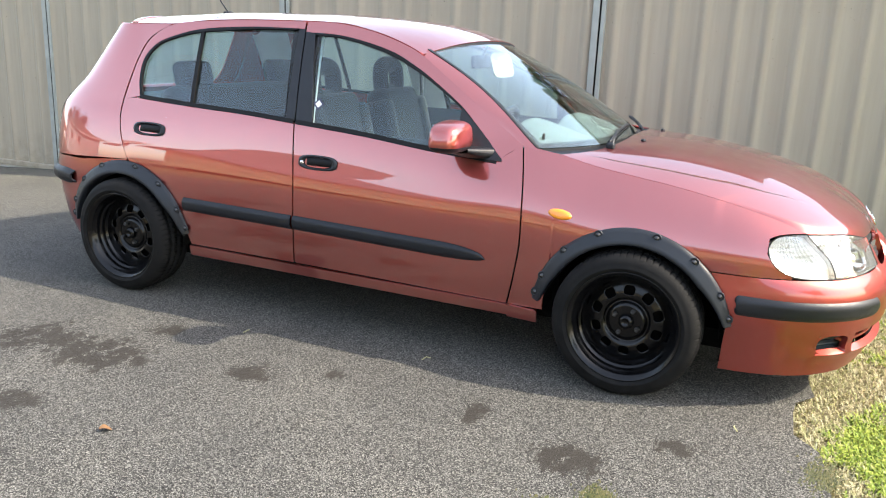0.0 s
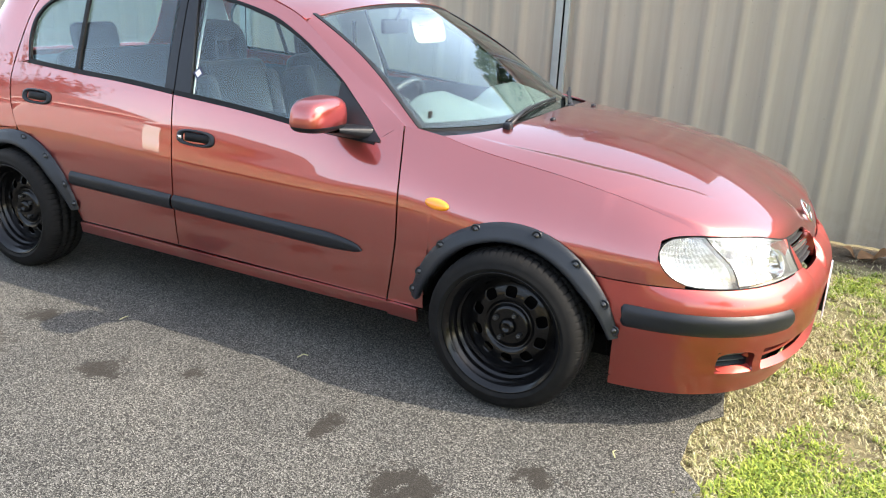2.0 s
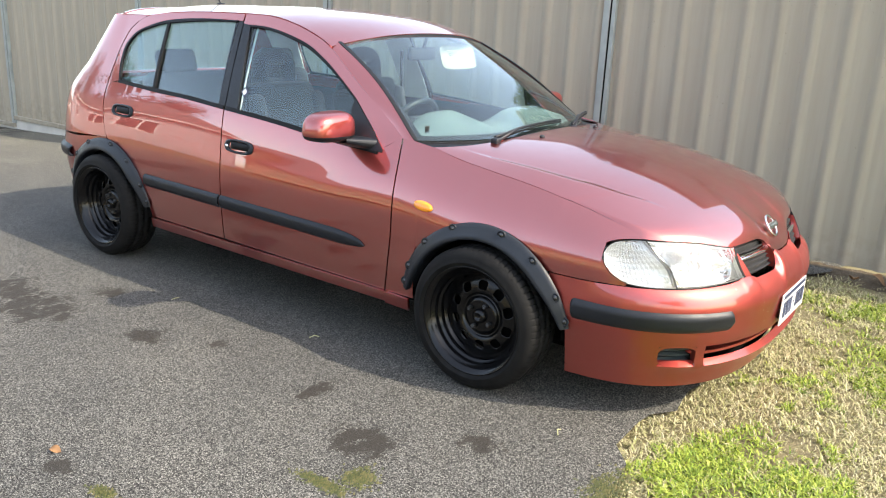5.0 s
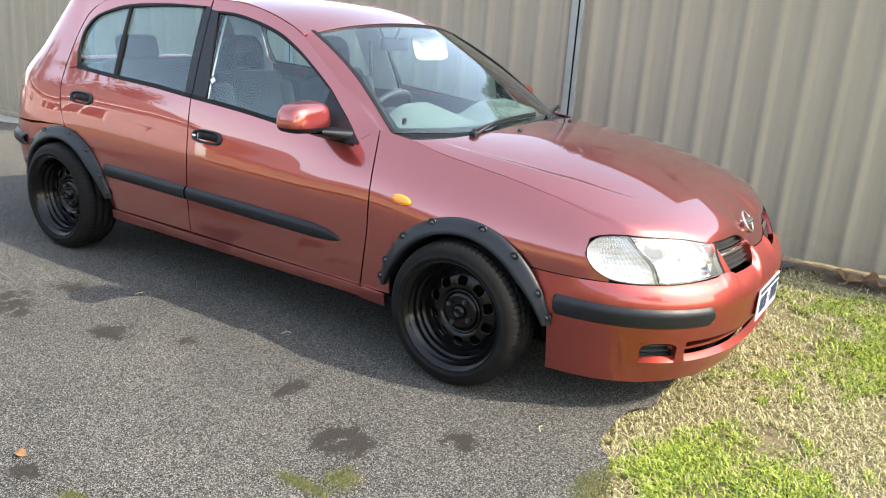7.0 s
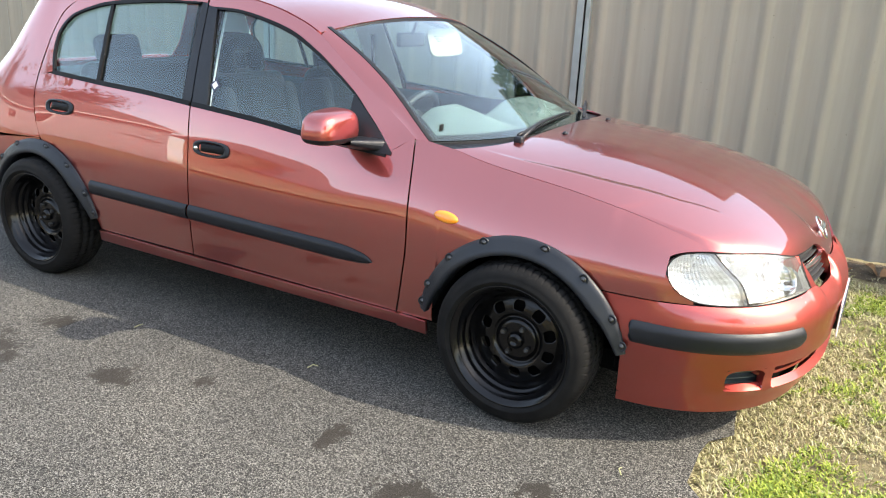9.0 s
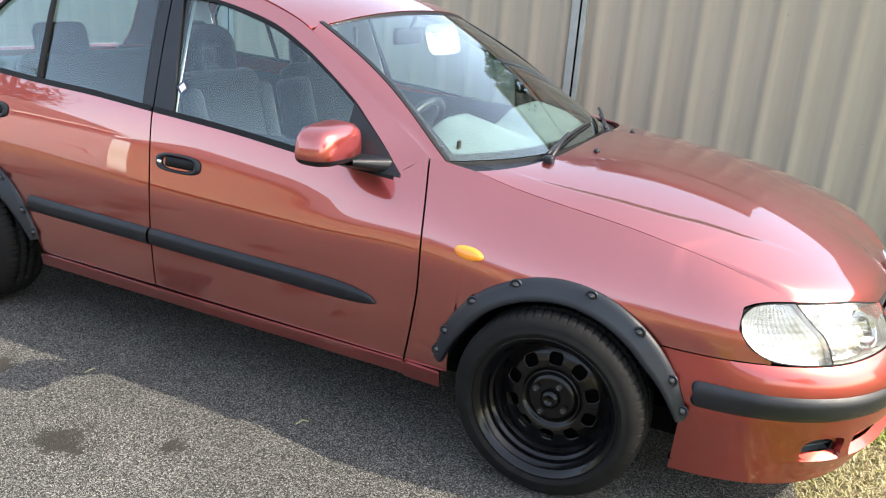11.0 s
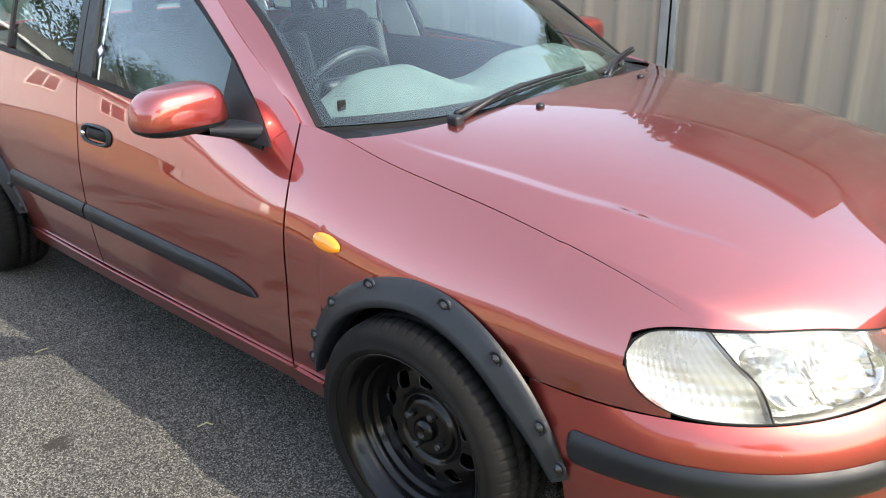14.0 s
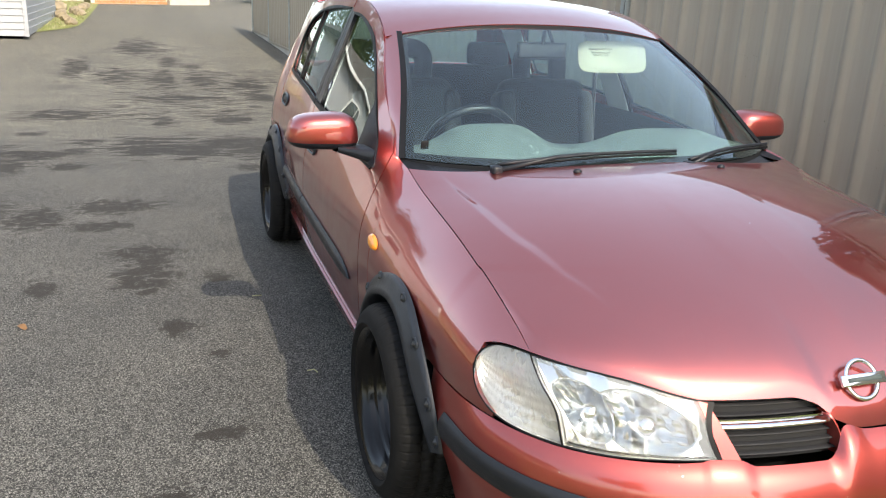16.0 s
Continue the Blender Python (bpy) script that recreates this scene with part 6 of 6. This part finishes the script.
build_house("weatherboard_house", -24.0, -17.5, -15.5, -4.15, 0.02, 3.5, 5.0, BOARD, ((-7.0, 2.2), (-10.5, 2.2)), "white weatherboard house with a tiled roof")
build_house("back_house", -12.6, 8.0, -20.0, -12.0, 0.12, 2.45, 4.2, CREAM_BOARD, ((-16.0, 1.4),), "cream weatherboard house behind a dry garden")

# leafy shrub standing behind the fence and showing over its top
shrub_rng = random.Random(21)
verts, faces = [], []
for k in range(3600):
    x = -0.10 + 1.05 * shrub_rng.random()
    crest = 1.86 + 0.56 * min(1.0, max(0.0, (x - 0.02) / 0.5)) + 0.08 * noise.noise(Vector((x * 4.0, 0, 5.0))) + 0.05 * noise.noise(Vector((x * 13.0, 0, 9.0)))
    p = Vector((x, 2.22 + 0.25 * shrub_rng.random(), crest - 1.6 * shrub_rng.random() ** 1.6))
    u = Vector((shrub_rng.gauss(0, 1), shrub_rng.gauss(0, 1), shrub_rng.gauss(0, 1))).normalized()
    w = u.orthogonal().normalized()
    size = 0.024 + 0.028 * shrub_rng.random()
    b = len(verts)
    verts += [p - u * size, p + w * size * 0.5, p + u * size, p - w * size * 0.5]
    faces.append((b, b + 1, b + 2, b + 3))
shrub = empty("fence_shrub", label="dark leafy shrub growing behind the steel fence", category="shrub")
mesh_from("foliage", verts, faces, LEAF, shrub, smooth=False)
for k in range(4):
    x = 0.05 + 0.24 * k
    tube("stem", [(x, 2.46, -0.03), (x + 0.05, 2.47, 0.8), (x - 0.04, 2.45, 1.9)], 0.022, BARK, shrub, sides=6, taper=0.4)

# unseen box added beside the shrub to raise the fence's reflection on the car
shed = empty("reflection_box", label="unseen beige steel box added behind the fence for the car to reflect", category="shed")
part("reflection_box_wall", box_bm((1.30, 1.7, 2.42), (1.36, 3.12, 1.19), 0.01), FENCE, shed, smooth=False)
part("reflection_box_top", box_bm((1.42, 1.9, 0.06), (1.36, 3.12, 2.43), 0.012), FENCE, shed, smooth=False)

# garden with rocks beside the driveway
def build_rock(size, seed):
    rng = random.Random(seed)
    bm = bmesh.new()
    bmesh.ops.create_icosphere(bm, subdivisions=2, radius=1.0)
    for v in bm.verts:
        v.co *= 0.75 + 0.35 * rng.random()
        v.co = Vector((v.co.x * size[0], v.co.y * size[1], v.co.z * size[2]))
    return part("garden_rock", bm, STONE, smooth=False)


for k, (x, y, s) in enumerate(((-21.3, -3.55, 0.22), (-23.4, -3.95, 0.26), (-23.9, -4.35, 0.24), (-25.0, -3.72, 0.24), (-22.4, -3.75, 0.20), (-24.4, -3.55, 0.22), (-25.8, -4.2, 0.30), (-26.3, -3.6, 0.24), (-22.9, -4.3, 0.22), (-27.2, -3.55, 0.22), (-24.9, -4.8, 0.26))):
    rock = build_rock((s, s * 0.8, s * 0.7), k)
    rock.location = (x, y, ground_z(x, y) + s * 0.3)
    tagged(rock, "rough yellow sandstone garden rock on the grass", "rock", "garden rocks")


def garden_edge(x):
    return table((-31.0, -27.4, -21.07, -19.58, -18.95), (-3.25, -3.25, -3.35, -3.85, -4.35), x)


sheet("garden_bed", steps(24, -31.0, -18.8), steps(6, 0.0, 1.0), lambda x, v: (x, garden_edge(x) - 6.0 * v, ground_z(x, 0) + 0.012), LAWN, label="dry grassy garden bed beside the driveway", category="ground")
add_blades("garden_grass", 9000, (-30.0, -18.9), (-8.0, -3.3), STRAW, lambda x, y: y < garden_edge(x) - 0.05, 0.06, "dry yellow garden grass", 0.006, 0.02)

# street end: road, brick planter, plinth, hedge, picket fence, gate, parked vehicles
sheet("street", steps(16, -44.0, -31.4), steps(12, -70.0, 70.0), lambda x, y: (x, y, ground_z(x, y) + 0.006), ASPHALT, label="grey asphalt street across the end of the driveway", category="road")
wall = empty("brick_planter", label="low orange brick planter wall along the street", category="wall")
wall.matrix_basis = Matrix.Translation((-29.3, -3.50, 0.30)) @ Matrix.Rotation(math.atan2(0.9, 2.58), 4, "Z")
for r in range(4):
    for k in range(11):
        y = 0.12 + 0.245 * k + (0.12 if r % 2 else 0)
        part("brick", box_bm((0.11, 0.235, 0.092), (0, y, 0.05 + 0.102 * r), 0.006), BRICK, wall, smooth=False)
part("mortar", box_bm((0.09, 2.75, 0.40), (-0.01, 1.37, 0.20)), CONCRETE, wall, smooth=False)
part("planter_soil", box_bm((1.0, 2.75, 0.36), (-0.57, 1.37, 0.18)), SOIL, wall, smooth=False)
plinth = tagged(part("cream_plinth", box_bm((0.34, 1.62, 0.46), (0, 0, 0), 0.02), CREAM_WALL, smooth=False), "cream rendered low wall end by the street", "wall")
plinth.matrix_basis = Matrix.Translation((-30.42, -0.14, 0.58)) @ Matrix.Rotation(math.atan2(0.68, 1.48), 4, "Z")


def build_hedge(x, y, sx, sy, h, seed):
    rng = random.Random(seed)
    verts, faces = [], []
    for k in range(3200):
        p = Vector((max(-0.9, min(0.6, rng.gauss(0, 0.4))), max(-0.9, min(0.9, rng.gauss(0, 0.45))), abs(rng.gauss(0, 0.5))))
        p = Vector((x + p.x * sx, y + p.y * sy, ground_z(x, y) + 0.05 + min(1.2, p.z) * h))
        u = Vector((rng.gauss(0, 1), rng.gauss(0, 1), rng.gauss(0, 1))).normalized()
        w = u.orthogonal().normalized()
        s = 0.045 + 0.05 * rng.random()
        b = len(verts)
        verts += [p - u * s, p + w * s * 0.6, p + u * s, p - w * s * 0.6]
        faces.append((b, b + 1, b + 2, b + 3))
    hedge = tagged(mesh_from("hedge_bush", verts, faces, LEAF, smooth=False), "dense green garden bush behind the low wall", "bush", "bushes")
    return hedge


build_hedge(-31.4, -0.2, 0.7, 0.75, 1.2, 11)
build_hedge(-31.5, -0.75, 0.6, 0.6, 0.8, 12)
picket = empty("picket_fence", label="white painted picket fence at the garden", category="fence")
picket.location = (3.9, 0.6, 0.33)
for k in range(16):
    bm = box_bm((0.03, 0.08, 0.85), (0, 0, 0.5))
    part("picket", bm, BOARD, picket, smooth=False).location = (-34.0, -4.15 - 0.145 * k, 0)
for z in (0.30, 0.75):
    part("fence_rail", box_bm((0.04, 2.4, 0.07), (-34.04, -5.2, z)), BOARD, picket, smooth=False)
part("fence_plinth", box_bm((0.10, 2.5, 0.14), (-34.03, -5.2, 0.05)), CONCRETE, picket, smooth=False)
gate = empty("railing_gate", label="white metal railing gate across the street", category="gate")
for k in range(24):
    part("rail_bar", box_bm((0.025, 0.025, 1.1), (-45.0, 0.55 + 0.125 * k, 1.30)), BOARD, gate, smooth=False)
for z in (0.78, 1.84):
    part("rail", box_bm((0.05, 3.0, 0.06), (-45.0, 2.0, z)), BOARD, gate, smooth=False)
street_house = empty("street_house", label="low grey rendered house across the street", category="house")
part("house_wall", box_bm((8, 26, 2.9), (-54, -1, 2.0), 0.02), ROOFING, street_house, smooth=False)
part("house_roof", box_bm((9, 27, 0.5), (-54, -1, 3.7), 0.1), ROOFING, street_house, smooth=False)
for k in range(5):
    window = part("window_frame", box_bm((0.08, 1.9, 1.3), (-49.97, -8.5 + 3.6 * k, 2.1), 0.02), BOARD, street_house, smooth=False)
    part("window_pane", box_bm((0.04, 1.7, 1.1), (-49.93, -8.5 + 3.6 * k, 2.1)), CAR_GLASS, window, smooth=False)
for k, y in enumerate((-6.6, -4.6, -2.9, 1.6)):
    build_hedge(-46.6 - 0.3 * k, y, 1.1, 1.3, 1.5 + 0.3 * (k % 2), 40 + k)


def build_vehicle(name, at, length, width_m, hood, roof_h, cabin, wheel_r, label, turn):
    """A parked vehicle: lofted body, glass band, wheels."""
    car2 = empty(name, label=label, category="car")
    l2, w2 = length / 2, width_m / 2

    def body(u, v):
        x = -l2 + length * u
        top = table((-l2, -l2 + 0.1, cabin[0] - 0.3, cabin[0], l2 - 0.4, l2), (hood * 0.75, hood * 0.92, hood, hood + 0.03, hood + 0.02, hood * 0.9), x)
        a = math.pi * v
        e = lambda c, p: math.copysign(abs(c) ** p, c)
        k = (1 - abs(2 * u - 1) ** 8 * 0.35)
        return Vector((x, w2 * k * e(math.cos(a), 0.35), 0.28 + (top - 0.28) * e(math.sin(a), 0.35)))
    panel("body", steps(40), steps(24), body, CAR_WHITE, car2, out=(0, 0, 1), flange=0)

    def top(u, v):
        x = cabin[0] + (cabin[1] - cabin[0]) * u
        h = roof_h * table((0, 0.22, 0.5, 0.9, 1.0), (0.0, 0.9, 1.0, 0.97, 0.5 if name == "white_sedan" else 0.85), u) + hood * (1 - table((0, 0.22, 0.5, 0.9, 1.0), (0.0, 0.9, 1.0, 0.97, 0.5 if name == "white_sedan" else 0.85), u))
        a = math.pi * v
        e = lambda c, p: math.copysign(abs(c) ** p, c)
        return Vector((x, w2 * 0.9 * e(math.cos(a), 0.4) * (1 - 0.16 * abs(math.sin(a))), hood - 0.05 + (h - hood + 0.05) * e(math.sin(a), 0.4)))
    panel("cabin", steps(30), steps(20), top, CAR_WHITE, car2, out=(0, 0, 1), flange=0)
    for k in range(3):
        a, b = cabin[0] + 0.42 + 0.72 * k, cabin[0] + 1.05 + 0.72 * k
        for s in (-1, 1):
            part("side_window", box_bm((min(b, cabin[1] - 0.2) - a, 0.03, (roof_h - hood) * 0.52), ((a + min(b, cabin[1] - 0.2)) / 2, s * w2 * 0.835, hood + (roof_h - hood) * 0.45), 0.012), CAR_GLASS, car2, smooth=False)
    for x in (-l2 + 0.85, l2 - 0.9):
        for s in (-1, 1):
            tyre = lathe([(0.0, -0.10), (wheel_r * 0.6, -0.11), (wheel_r * 0.95, -0.11), (wheel_r, -0.08), (wheel_r, 0.10), (0.0, 0.10)], 28, (x, s * (w2 - 0.06), wheel_r), TYRE, "wheel", car2)
            lathe([(0.0, -0.125), (wheel_r * 0.5, -0.13), (wheel_r * 0.58, -0.115)] if s < 0 else [(wheel_r * 0.58, 0.115), (wheel_r * 0.5, 0.13), (0.0, 0.125)], 20, (x, s * (w2 - 0.06), wheel_r), CHROME, "wheel_rim", tyre)
    part("bumper", box_bm((0.2, width_m * 0.96, 0.22), (-l2 + 0.05, 0, 0.45), 0.05), BLACK, car2)
    part("head_lamp", box_bm((0.12, 0.30, 0.16), (-l2 + 0.10, w2 - 0.22, hood * 0.78), 0.04), REFLECTOR, car2)
    part("sill", box_bm((length - 2.4, width_m * 0.98, 0.10), (0, 0, 0.30), 0.02), BLACK, car2)
    car2.matrix_basis = at @ Matrix.Rotation(radians(turn), 4, "Z")
    return car2


build_vehicle("white_wagon", pose(-33.2, 4.75, 0.47), 4.8, 1.85, 1.12, 1.82, (-0.75, 2.38), 0.37, "white four-wheel drive wagon standing in the street", 90)
build_vehicle("white_sedan", pose(-35.5, -3.7, 0.52), 4.6, 1.78, 0.98, 1.46, (-1.0, 1.7), 0.31, "white sedan parked behind the brick planter", 90)
